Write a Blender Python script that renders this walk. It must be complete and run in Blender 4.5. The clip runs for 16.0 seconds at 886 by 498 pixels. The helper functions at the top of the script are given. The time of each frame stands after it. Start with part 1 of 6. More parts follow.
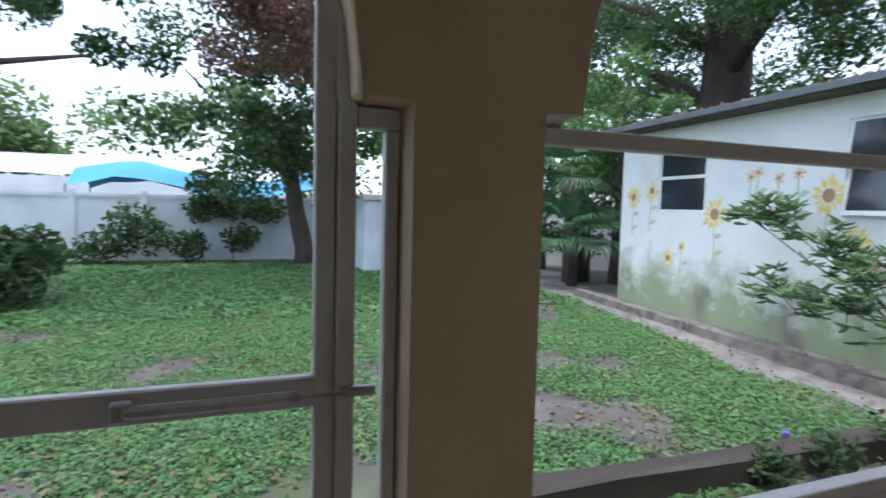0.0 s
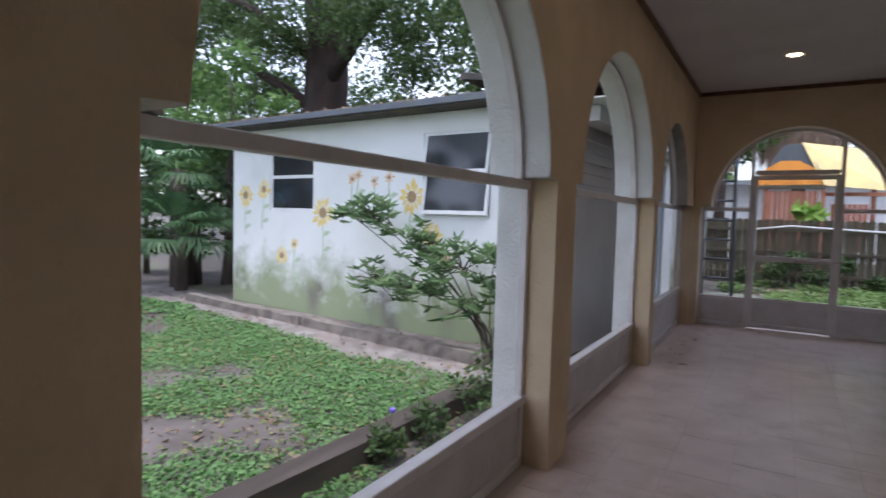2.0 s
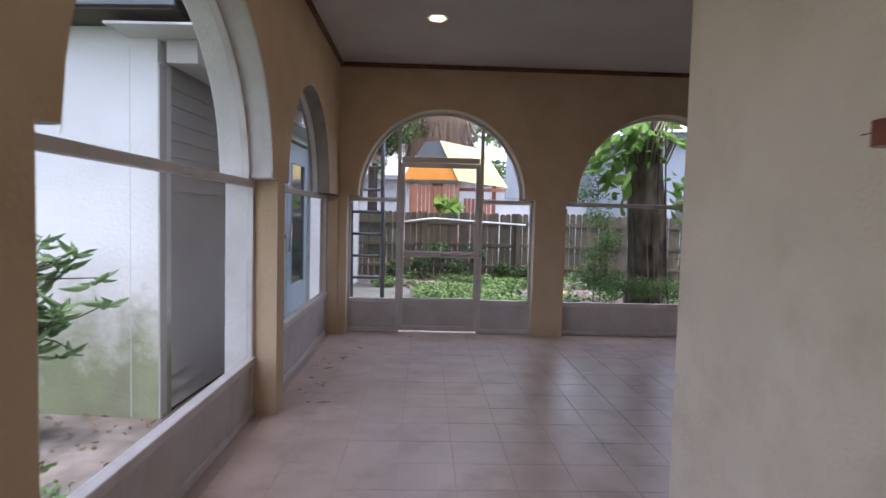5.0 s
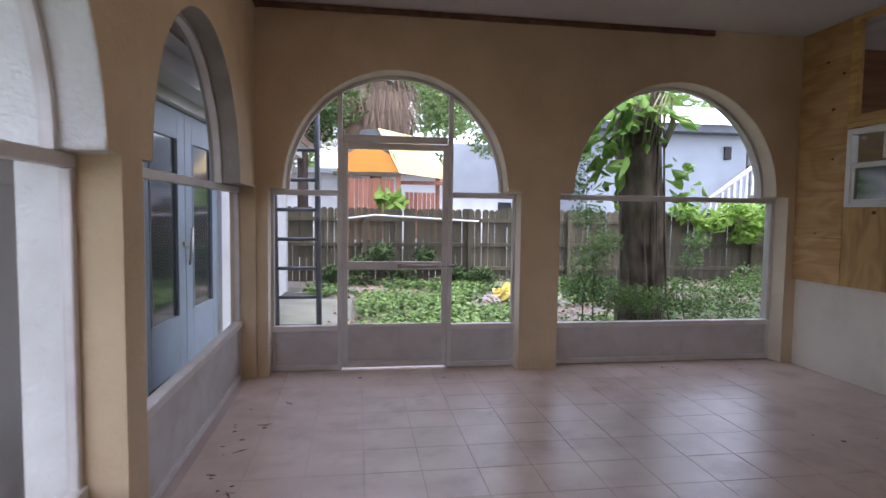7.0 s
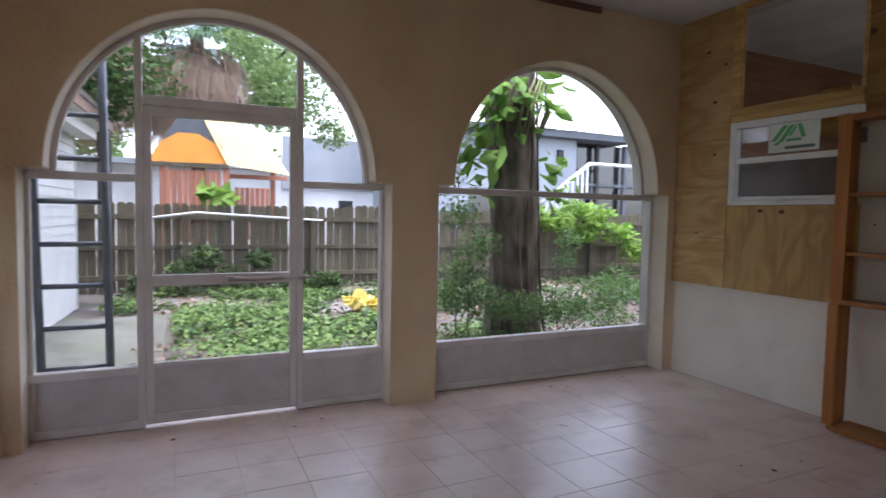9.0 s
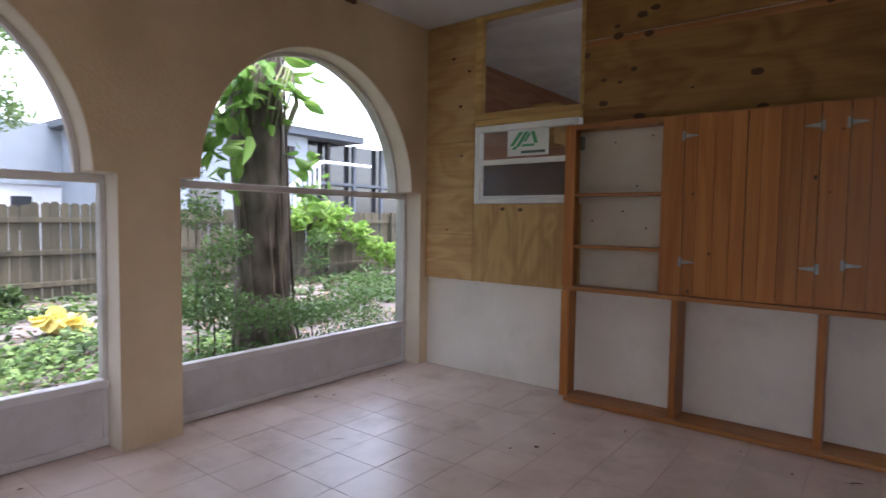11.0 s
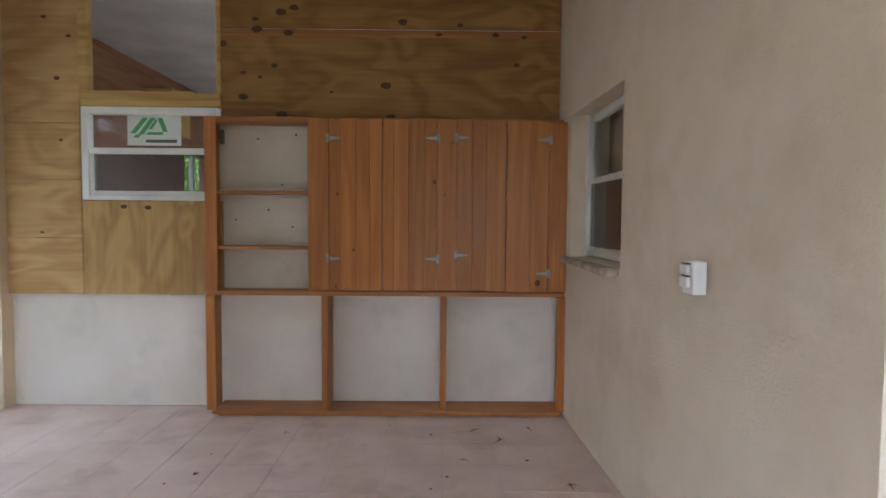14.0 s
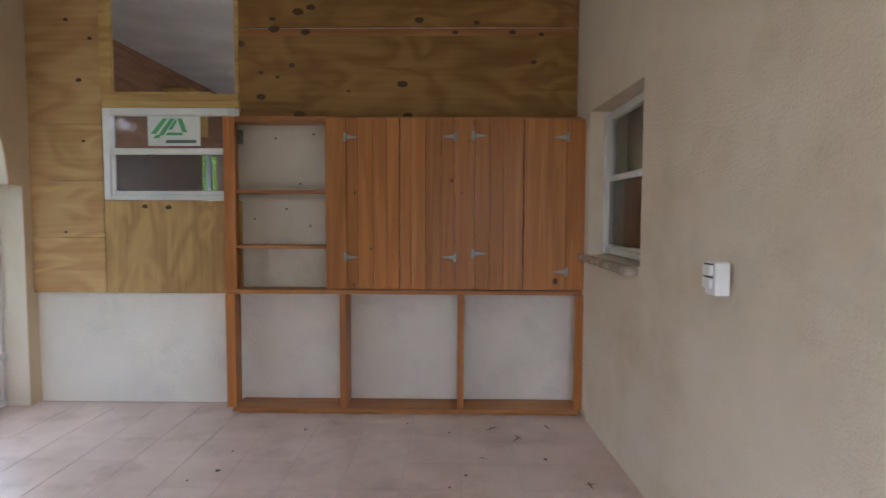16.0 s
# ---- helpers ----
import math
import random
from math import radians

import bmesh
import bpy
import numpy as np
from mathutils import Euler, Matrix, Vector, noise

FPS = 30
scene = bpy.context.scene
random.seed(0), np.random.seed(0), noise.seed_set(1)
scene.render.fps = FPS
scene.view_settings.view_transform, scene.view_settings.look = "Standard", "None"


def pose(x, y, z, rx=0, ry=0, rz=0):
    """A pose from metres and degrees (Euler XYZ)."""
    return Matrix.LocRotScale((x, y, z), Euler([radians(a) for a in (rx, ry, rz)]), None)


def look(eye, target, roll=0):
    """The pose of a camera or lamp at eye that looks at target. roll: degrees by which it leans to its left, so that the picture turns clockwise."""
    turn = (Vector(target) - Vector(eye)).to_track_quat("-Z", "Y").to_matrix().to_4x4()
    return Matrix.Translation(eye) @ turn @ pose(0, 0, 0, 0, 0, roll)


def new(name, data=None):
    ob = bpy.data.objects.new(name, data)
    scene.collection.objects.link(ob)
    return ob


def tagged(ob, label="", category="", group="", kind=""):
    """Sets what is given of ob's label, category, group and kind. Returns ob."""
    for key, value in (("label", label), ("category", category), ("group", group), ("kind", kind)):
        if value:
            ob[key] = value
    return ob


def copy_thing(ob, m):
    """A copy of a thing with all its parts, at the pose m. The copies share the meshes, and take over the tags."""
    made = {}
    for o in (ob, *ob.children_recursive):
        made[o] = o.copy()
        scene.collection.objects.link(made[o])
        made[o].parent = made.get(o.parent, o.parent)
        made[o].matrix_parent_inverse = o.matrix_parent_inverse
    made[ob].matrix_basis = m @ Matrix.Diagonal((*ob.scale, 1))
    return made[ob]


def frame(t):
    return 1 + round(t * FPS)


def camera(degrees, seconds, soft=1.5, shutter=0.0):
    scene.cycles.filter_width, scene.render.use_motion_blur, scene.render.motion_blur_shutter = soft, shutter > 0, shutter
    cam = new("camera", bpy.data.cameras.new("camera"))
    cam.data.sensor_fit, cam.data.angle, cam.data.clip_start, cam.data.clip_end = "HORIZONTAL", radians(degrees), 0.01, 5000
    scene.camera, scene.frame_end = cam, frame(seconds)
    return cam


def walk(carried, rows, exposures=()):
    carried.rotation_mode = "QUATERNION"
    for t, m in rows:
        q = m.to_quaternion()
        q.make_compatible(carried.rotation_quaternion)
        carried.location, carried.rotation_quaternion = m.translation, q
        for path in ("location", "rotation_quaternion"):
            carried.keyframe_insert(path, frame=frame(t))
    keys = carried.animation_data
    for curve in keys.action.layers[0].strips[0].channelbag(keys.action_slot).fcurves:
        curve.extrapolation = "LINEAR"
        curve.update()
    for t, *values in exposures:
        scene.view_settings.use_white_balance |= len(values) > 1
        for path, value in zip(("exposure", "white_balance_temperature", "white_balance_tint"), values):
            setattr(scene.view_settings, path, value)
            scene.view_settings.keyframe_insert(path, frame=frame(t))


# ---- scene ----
cam = camera(75.99, 16.0, shutter=0.4)
PATH = [
    (0.0, pose(1.115, 0.108, 1.350, 85.90, -1.41, 68.64)),
    (0.5, pose(1.104, 0.123, 1.349, 86.04, -1.78, 60.01)),
    (1.0, pose(1.064, 0.152, 1.359, 86.23, -1.72, 49.74)),
    (1.5, pose(1.006, 0.182, 1.368, 86.41, -1.50, 39.62)),
    (2.0, pose(0.985, 0.191, 1.373, 86.57, -1.51, 30.88)),
    (2.5, pose(0.977, 0.195, 1.370, 86.65, -1.50, 22.49)),
    (3.0, pose(1.021, 0.404, 1.354, 86.66, -1.26, 15.40)),
    (3.5, pose(0.978, 0.687, 1.352, 86.79, -1.33, 9.72)),
    (4.0, pose(0.914, 1.059, 1.347, 86.74, -1.43, 4.02)),
    (4.5, pose(0.903, 1.455, 1.358, 86.72, -1.26, -0.55)),
    (4.7, pose(0.938, 1.651, 1.358, 86.82, -1.37, -1.11)),
    (6.8, pose(0.756, 3.453, 1.378, 86.37, -0.79, -8.09)),
    (7.0, pose(0.769, 3.592, 1.385, 86.40, -0.78, -8.63)),
    (7.5, pose(0.797, 3.927, 1.375, 86.40, -0.93, -11.35)),
    (8.0, pose(0.860, 4.206, 1.369, 86.55, -0.97, -13.79)),
    (8.5, pose(0.876, 4.434, 1.364, 86.56, -0.95, -18.27)),
    (9.0, pose(0.837, 4.664, 1.355, 86.64, -1.08, -25.01)),
    (9.2, pose(0.806, 4.732, 1.353, 86.67, -1.15, -28.14)),
    (11.3, pose(0.813, 5.100, 1.350, 87.02, -0.88, -55.91)),
    (11.5, pose(0.823, 5.137, 1.346, 87.11, -0.96, -58.46)),
    (12.0, pose(0.797, 5.194, 1.344, 87.18, -0.93, -64.88)),
    (12.5, pose(0.845, 5.255, 1.340, 87.23, -0.74, -72.03)),
    (13.0, pose(0.888, 5.307, 1.344, 87.13, -0.59, -79.11)),
    (13.5, pose(0.864, 5.328, 1.350, 87.14, -0.49, -85.16)),
    (14.0, pose(0.814, 5.345, 1.356, 87.10, -0.43, -90.50)),
    (14.5, pose(0.799, 5.365, 1.366, 86.94, -0.31, -93.57)),
    (15.0, pose(0.808, 5.383, 1.376, 86.90, -0.26, -94.03)),
    (15.5, pose(0.826, 5.378, 1.374, 86.82, -0.23, -93.24)),
    (16.0, pose(0.814, 5.366, 1.377, 86.62, -0.16, -89.08)),
]
walk(cam, PATH, [(0.0, 1.15, 5600, 7), (0.5, 0.8, 5600, 10), (1.0, 0.8, 5700, 13), (1.5, 1.0, 5800, 15), (2.0, 1.15, 5900, 17), (2.5, 1.2, 5900, 17), (3.0, 1.15, 5900, 17), (4.5, 1.55, 5950, 20), (7.0, 1.97, 6000, 20),
                 (9.0, 2.0, 5950, 18), (11.5, 2.6, 6000, 18), (12.0, 2.75, 6000, 17), (12.5, 2.82, 6000, 17), (13.0, 2.78, 5950, 15), (13.5, 3.15, 5900, 13), (14.0, 3.25, 5900, 12), (16.0, 3.25, 5880, 12)])

# ---- light ----
world = bpy.data.worlds.new("sky_world")
scene.world = world
world.use_nodes = True
wt = world.node_tree
sky = wt.nodes.new("ShaderNodeTexSky")
sky.sky_type = "NISHITA"
sky.sun_disc = False
sky.sun_elevation = radians(78)
sky.sun_rotation = radians(150)
sky.air_density, sky.dust_density = 1.0, 1.5
wt.nodes["Background"].inputs[1].default_value = 0.15
haze = wt.nodes.new("ShaderNodeHueSaturation")
haze.inputs["Saturation"].default_value, haze.inputs["Value"].default_value = 0.45, 1.5
wt.links.new(sky.outputs[0], haze.inputs["Color"])
wt.links.new(haze.outputs[0], wt.nodes["Background"].inputs[0])
sun = new("sun", bpy.data.lights.new("sun", "SUN"))
sun.data.energy, sun.data.angle, sun.data.color = 1.5, radians(20), (1.0, 0.96, 0.9)
sun.matrix_world = look((2.9, -5.0, 26.4), (0, 0, 0))
for ly in (3.0, 4.95, 6.9):
    dl = new("downlight_lamp", bpy.data.lights.new("downlight_lamp", "AREA"))
    dl.data.shape, dl.data.size, dl.data.energy, dl.data.color = "DISK", 0.1, 0.5, (1.0, 0.88, 0.74)
    dl.location = (1.0, ly, 3.045)


# ---- materials ----
def mat(name, col, rough=0.7, metal=0.0, col2=None, scale=6.0, bump=0.0, bscale=60.0, stain=None, stain_scale=1.5,
        stain_amt=0.5, coat=0.0, spec=0.5, rnd=0.0, stretch=None):
    """A two-scale noise material; all in object-space metres."""
    m = bpy.data.materials.new(name)
    m.use_nodes = True
    t = m.node_tree
    n, l = t.nodes, t.links
    b = n["Principled BSDF"]
    b.inputs["Roughness"].default_value = rough
    b.inputs["Metallic"].default_value = metal
    b.inputs["Coat Weight"].default_value = coat
    b.inputs["Specular IOR Level"].default_value = spec
    co = n.new("ShaderNodeNewGeometry").outputs["Position"]
    if stretch:
        mp = n.new("ShaderNodeMapping")
        mp.inputs["Scale"].default_value = stretch
        l.new(co, mp.inputs[0])
        co = mp.outputs[0]
    no = n.new("ShaderNodeTexNoise")
    no.inputs["Scale"].default_value = scale
    no.inputs["Detail"].default_value = 6
    l.new(co, no.inputs["Vector"])
    mix = n.new("ShaderNodeMix")
    mix.data_type = "RGBA"
    ra = n.new("ShaderNodeMapRange")
    ra.inputs[1].default_value, ra.inputs[2].default_value = 0.35, 0.65
    l.new(no.outputs[0], ra.inputs[0])
    l.new(ra.outputs[0], mix.inputs[0])
    c2 = col2 or tuple(c * 0.82 for c in col)
    mix.inputs[6].default_value, mix.inputs[7].default_value = (*col, 1), (*c2, 1)
    out = mix.outputs[2]
    if stain:
        ns = n.new("ShaderNodeTexNoise")
        ns.inputs["Scale"].default_value = stain_scale
        ns.inputs["Detail"].default_value = 8
        ns.inputs["Roughness"].default_value = 0.65
        l.new(co, ns.inputs["Vector"])
        rs = n.new("ShaderNodeMapRange")
        rs.inputs[1].default_value, rs.inputs[2].default_value, rs.inputs[4].default_value = 0.52, 0.72, stain_amt
        l.new(ns.outputs[0], rs.inputs[0])
        m2 = n.new("ShaderNodeMix")
        m2.data_type = "RGBA"
        m2.inputs[7].default_value = (*stain, 1)
        l.new(rs.outputs[0], m2.inputs[0])
        l.new(out, m2.inputs[6])
        out = m2.outputs[2]
    if rnd:
        oi = n.new("ShaderNodeObjectInfo")
        geo = n.new("ShaderNodeNewGeometry")
        ad = n.new("ShaderNodeMath")
        ad.operation = "ADD"
        l.new(oi.outputs["Random"], ad.inputs[0])
        l.new(geo.outputs["Random Per Island"], ad.inputs[1])
        rr = n.new("ShaderNodeMapRange")
        rr.inputs[2].default_value = 2
        rr.inputs[3].default_value, rr.inputs[4].default_value = 1 - rnd, 1 + rnd
        l.new(ad.outputs[0], rr.inputs[0])
        hs = n.new("ShaderNodeHueSaturation")
        l.new(rr.outputs[0], hs.inputs["Value"])
        l.new(out, hs.inputs["Color"])
        out = hs.outputs[0]
    l.new(out, b.inputs["Base Color"])
    if bump:
        nb = n.new("ShaderNodeTexNoise")
        nb.inputs["Scale"].default_value = bscale
        nb.inputs["Detail"].default_value = 4
        l.new(co, nb.inputs["Vector"])
        bu = n.new("ShaderNodeBump")
        bu.inputs["Strength"].default_value = min(1, bump)
        bu.inputs["Distance"].default_value = 0.01
        l.new(nb.outputs[0], bu.inputs["Height"])
        l.new(bu.outputs[0], b.inputs["Normal"])
    return m


def wood(name, a, b_, axis, rough=0.5, rings=14.0, knots=0.0, bump=0.15, rnd=0.1, distort=4.0, fine=40.0, along=0.12, fine_amt=0.45):
    """Sawn wood with the grain running along one axis of the world."""
    m = bpy.data.materials.new(name)
    m.use_nodes = True
    t = m.node_tree
    n, l = t.nodes, t.links
    p = n["Principled BSDF"]
    p.inputs["Roughness"].default_value = rough
    geo = n.new("ShaderNodeNewGeometry")
    oi = n.new("ShaderNodeObjectInfo")
    off = n.new("ShaderNodeVectorMath")
    off.operation = "ADD"
    sc = n.new("ShaderNodeMath")
    sc.operation = "MULTIPLY"
    sc.inputs[1].default_value = 13.0
    l.new(oi.outputs["Random"], sc.inputs[0])
    l.new(geo.outputs["Position"], off.inputs[0])
    l.new(sc.outputs[0], off.inputs[1])
    mp = n.new("ShaderNodeMapping")
    s = [1.0, 1.0, 1.0]
    s["xyz".index(axis)] = along
    mp.inputs["Scale"].default_value = s
    l.new(off.outputs[0], mp.inputs[0])
    no = n.new("ShaderNodeTexNoise")
    no.inputs["Scale"].default_value = rings * 0.35
    no.inputs["Detail"].default_value = 2
    no.inputs["Distortion"].default_value = 0.6
    l.new(mp.outputs[0], no.inputs["Vector"])
    k = n.new("ShaderNodeMath")
    k.operation = "MULTIPLY"
    k.inputs[1].default_value = distort * 6
    l.new(no.outputs[0], k.inputs[0])
    si = n.new("ShaderNodeMath")
    si.operation = "SINE"
    l.new(k.outputs[0], si.inputs[0])
    nf = n.new("ShaderNodeTexNoise")
    nf.inputs["Scale"].default_value = fine
    nf.inputs["Detail"].default_value = 5
    mp2 = n.new("ShaderNodeMapping")
    s2 = [1.0, 1.0, 1.0]
    s2["xyz".index(axis)] = 0.04
    mp2.inputs["Scale"].default_value = s2
    l.new(off.outputs[0], mp2.inputs[0])
    l.new(mp2.outputs[0], nf.inputs["Vector"])
    r1 = n.new("ShaderNodeMapRange")
    r1.inputs[1].default_value, r1.inputs[2].default_value, r1.inputs[3].default_value, r1.inputs[4].default_value = -1, 1, 0.0, 0.55
    l.new(si.outputs[0], r1.inputs[0])
    r2 = n.new("ShaderNodeMapRange")
    r2.inputs[1].default_value, r2.inputs[2].default_value, r2.inputs[4].default_value = 0.3, 0.7, fine_amt
    l.new(nf.outputs[0], r2.inputs[0])
    ad = n.new("ShaderNodeMath")
    ad.operation = "ADD"
    ad.use_clamp = True
    l.new(r1.outputs[0], ad.inputs[0])
    l.new(r2.outputs[0], ad.inputs[1])
    mix = n.new("ShaderNodeMix")
    mix.data_type = "RGBA"
    mix.inputs[6].default_value, mix.inputs[7].default_value = (*a, 1), (*b_, 1)
    l.new(ad.outputs[0], mix.inputs[0])
    rr = n.new("ShaderNodeMapRange")
    rr.inputs[3].default_value, rr.inputs[4].default_value = 1 - rnd, 1 + rnd
    l.new(oi.outputs["Random"], rr.inputs[0])
    hs = n.new("ShaderNodeHueSaturation")
    l.new(rr.outputs[0], hs.inputs["Value"])
    l.new(mix.outputs[2], hs.inputs["Color"])
    l.new(hs.outputs[0], p.inputs["Base Color"])
    bu = n.new("ShaderNodeBump")
    bu.inputs["Strength"].default_value = bump
    bu.inputs["Distance"].default_value = 0.004
    l.new(nf.outputs[0], bu.inputs["Height"])
    l.new(bu.outputs[0], p.inputs["Normal"])
    return m


def leafy(name, col, col2, through_=0.35, rough=0.5):
    """Leaf: diffuse and translucent, each leaf a little different."""
    m = bpy.data.materials.new(name)
    m.use_nodes = True
    t = m.node_tree
    n, l = t.nodes, t.links
    p = n["Principled BSDF"]
    p.inputs["Roughness"].default_value = rough
    p.inputs["Specular IOR Level"].default_value = 0.3
    g = n.new("ShaderNodeNewGeometry")
    mix = n.new("ShaderNodeMix")
    mix.data_type = "RGBA"
    mix.inputs[6].default_value, mix.inputs[7].default_value = (*col, 1), (*col2, 1)
    l.new(g.outputs["Random Per Island"], mix.inputs[0])
    l.new(mix.outputs[2], p.inputs["Base Color"])
    tr = n.new("ShaderNodeBsdfTranslucent")
    l.new(mix.outputs[2], tr.inputs[0])
    ms = n.new("ShaderNodeMixShader")
    ms.inputs[0].default_value = through_
    l.new(p.outputs[0], ms.inputs[1])
    l.new(tr.outputs[0], ms.inputs[2])
    l.new(ms.outputs[0], n["Material Output"].inputs[0])
    return m


def glass(name, tint=(0.9, 0.93, 0.95), rough=0.02):
    m = bpy.data.materials.new(name)
    m.use_nodes = True
    t = m.node_tree
    n, l = t.nodes, t.links
    n.remove(n["Principled BSDF"])
    tr, gl, ms, fr = (n.new("ShaderNode" + k) for k in ("BsdfTransparent", "BsdfGlossy", "MixShader", "Fresnel"))
    tr.inputs[0].default_value = (*tint, 1)
    gl.inputs["Roughness"].default_value = rough
    fr.inputs[0].default_value = 1.6
    l.new(fr.outputs[0], ms.inputs[0])
    l.new(tr.outputs[0], ms.inputs[1])
    l.new(gl.outputs[0], ms.inputs[2])
    l.new(ms.outputs[0], n["Material Output"].inputs[0])
    return m


def screen_cloth(name, cover, col):
    """Woven insect screen, too fine to see thread by thread: part open, part thread."""
    m = bpy.data.materials.new(name)
    m.use_nodes = True
    t = m.node_tree
    n, l = t.nodes, t.links
    p = n["Principled BSDF"]
    p.inputs["Base Color"].default_value = (*col, 1)
    tr, ms = n.new("ShaderNodeBsdfTransparent"), n.new("ShaderNodeMixShader")
    ms.inputs[0].default_value = cover
    l.new(tr.outputs[0], ms.inputs[1])
    l.new(p.outputs[0], ms.inputs[2])
    l.new(ms.outputs[0], n["Material Output"].inputs[0])
    return m


M_TAN = mat("tan_stucco", (0.64, 0.495, 0.325), 0.85, col2=(0.58, 0.44, 0.28), scale=3, bump=0.6, bscale=42, stain=(0.50, 0.37, 0.225), stain_amt=0.4, stain_scale=2.0)
M_CREAM = mat("cream_stucco", (0.77, 0.68, 0.56), 0.85, col2=(0.71, 0.615, 0.49), scale=2.5, bump=0.45, bscale=85, stain=(0.57, 0.47, 0.34), stain_amt=0.5, stain_scale=2.2)
M_WHITE_ST = mat("white_stucco", (0.69, 0.68, 0.645), 0.9, col2=(0.61, 0.60, 0.56), scale=4, bump=0.9, bscale=45, stain=(0.52, 0.50, 0.43), stain_amt=0.3)
# Tan arch soffit in the eave's shade; the shade is put into this grey.
M_SOFFIT_SHADE = mat("painted_shade_stucco", (0.33, 0.30, 0.265), 0.9, col2=(0.25, 0.225, 0.20), scale=5, bump=0.7, bscale=40, stain=(0.17, 0.16, 0.125), stain_amt=0.5, stain_scale=4)
M_BLOCK = mat("white_block_paint", (0.83, 0.785, 0.71), 0.8, col2=(0.76, 0.71, 0.63), scale=2, bump=0.35, bscale=40, stain=(0.55, 0.52, 0.48), stain_amt=0.35, stain_scale=3)
M_BACKING = mat("beige_backing_board", (0.66, 0.60, 0.50), 0.8, col2=(0.59, 0.53, 0.44), scale=2.5, bump=0.25, bscale=50, stain=(0.47, 0.41, 0.33), stain_amt=0.4, stain_scale=3)
M_CEIL = mat("ceiling_paint", (0.62, 0.59, 0.57), 0.9, col2=(0.58, 0.55, 0.53), scale=2, bump=0.1, bscale=80)
M_ALU = mat("white_aluminium", (0.66, 0.62, 0.595), 0.45, col2=(0.58, 0.535, 0.505), scale=5, stain=(0.45, 0.40, 0.34), stain_amt=0.35, stain_scale=6)
M_PANEL = mat("kick_panel", (0.56, 0.525, 0.51), 0.5, col2=(0.49, 0.445, 0.42), scale=4, stain=(0.32, 0.26, 0.21), stain_amt=0.4, stain_scale=5)
M_TILE = mat("clay_tile", (0.665, 0.53, 0.46), 0.33, col2=(0.565, 0.435, 0.37), scale=3, bump=0.1, bscale=18, stain=(0.36, 0.245, 0.19), stain_amt=0.6, stain_scale=2.7, spec=0.7, rnd=0.03)
M_GROUT = mat("grout", (0.50, 0.40, 0.36), 0.9, col2=(0.60, 0.51, 0.47), scale=1.2, bump=0.2)
M_TRIM = wood("brown_trim", (0.20, 0.10, 0.06), (0.10, 0.05, 0.03), "y", rnd=0.05)
M_REDWOOD = wood("red_stained_wood", (0.30, 0.085, 0.04), (0.16, 0.04, 0.02), "y", rough=0.3, rnd=0.08)
M_CABINET = wood("dark_cabinet_wood", (0.085, 0.04, 0.027), (0.045, 0.02, 0.014), "z", rough=0.3, rnd=0.08)
# Sheet tones are partly their own, partly arch daylight and shade put into colour.
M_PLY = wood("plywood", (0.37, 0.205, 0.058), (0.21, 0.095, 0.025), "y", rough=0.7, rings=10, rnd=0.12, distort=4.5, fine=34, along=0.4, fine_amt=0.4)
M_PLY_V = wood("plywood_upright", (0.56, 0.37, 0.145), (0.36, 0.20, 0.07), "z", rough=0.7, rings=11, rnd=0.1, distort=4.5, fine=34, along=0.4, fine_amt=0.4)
M_PLY_LIT = wood("pale_lit_plywood", (0.60, 0.395, 0.175), (0.42, 0.235, 0.085), "y", rough=0.7, rings=10, rnd=0.08, distort=4.5, fine=34, along=0.4, fine_amt=0.5)
M_LUMBER = wood("yellow_lumber", (0.62, 0.42, 0.15), (0.42, 0.24, 0.07), "y", rough=0.6, rings=18, rnd=0.08, distort=3)
M_PINE = wood("pine_board", (0.51, 0.212, 0.047), (0.36, 0.122, 0.023), "z", rough=0.4, rings=26, rnd=0.16, distort=2.6, fine=60, along=0.06, fine_amt=0.5)
M_PINE_H = wood("pine_rail", (0.45, 0.205, 0.06), (0.29, 0.105, 0.028), "y", rough=0.45, rings=18, rnd=0.1, distort=3)
M_REDPLY = wood("brown_sheathing", (0.33, 0.17, 0.09), (0.22, 0.10, 0.05), "x", rough=0.8)
M_KNOT = mat("knot", (0.10, 0.042, 0.016), 0.6, scale=40)
M_FENCE = wood("weathered_fence", (0.11, 0.093, 0.058), (0.052, 0.046, 0.029), "z", rough=0.9, rings=14, rnd=0.2)
M_SHED = mat("shed_stucco", (0.84, 0.845, 0.83), 0.9, col2=(0.77, 0.775, 0.755), scale=1.2, bump=0.5, bscale=35, stain=(0.66, 0.67, 0.62), stain_amt=0.5)
M_SIDING = mat("white_siding", (0.60, 0.59, 0.57), 0.6, col2=(0.54, 0.53, 0.51), scale=2, stain=(0.48, 0.47, 0.43), stain_amt=0.3)
M_BLUEDOOR = mat("grey_blue_paint", (0.245, 0.285, 0.335), 0.5, col2=(0.205, 0.24, 0.28), scale=3, stain=(0.27, 0.28, 0.20), stain_amt=0.5, stain_scale=3)
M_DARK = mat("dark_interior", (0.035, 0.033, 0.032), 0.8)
M_SHINGLE = mat("dark_shingle", (0.05, 0.048, 0.046), 0.95, col2=(0.09, 0.075, 0.06), scale=9, bump=0.6, stain=(0.16, 0.11, 0.06), stain_amt=0.6)
M_FASCIA = mat("grey_fascia", (0.12, 0.135, 0.16), 0.7, stain=(0.14, 0.16, 0.09), stain_amt=0.6, stain_scale=5)
M_GLASS = glass("window_glass")
M_GLASSD = glass("dark_glass", (0.5, 0.52, 0.55))
M_WSCREEN = screen_cloth("window_insect_screen", 0.55, (0.05, 0.05, 0.052))
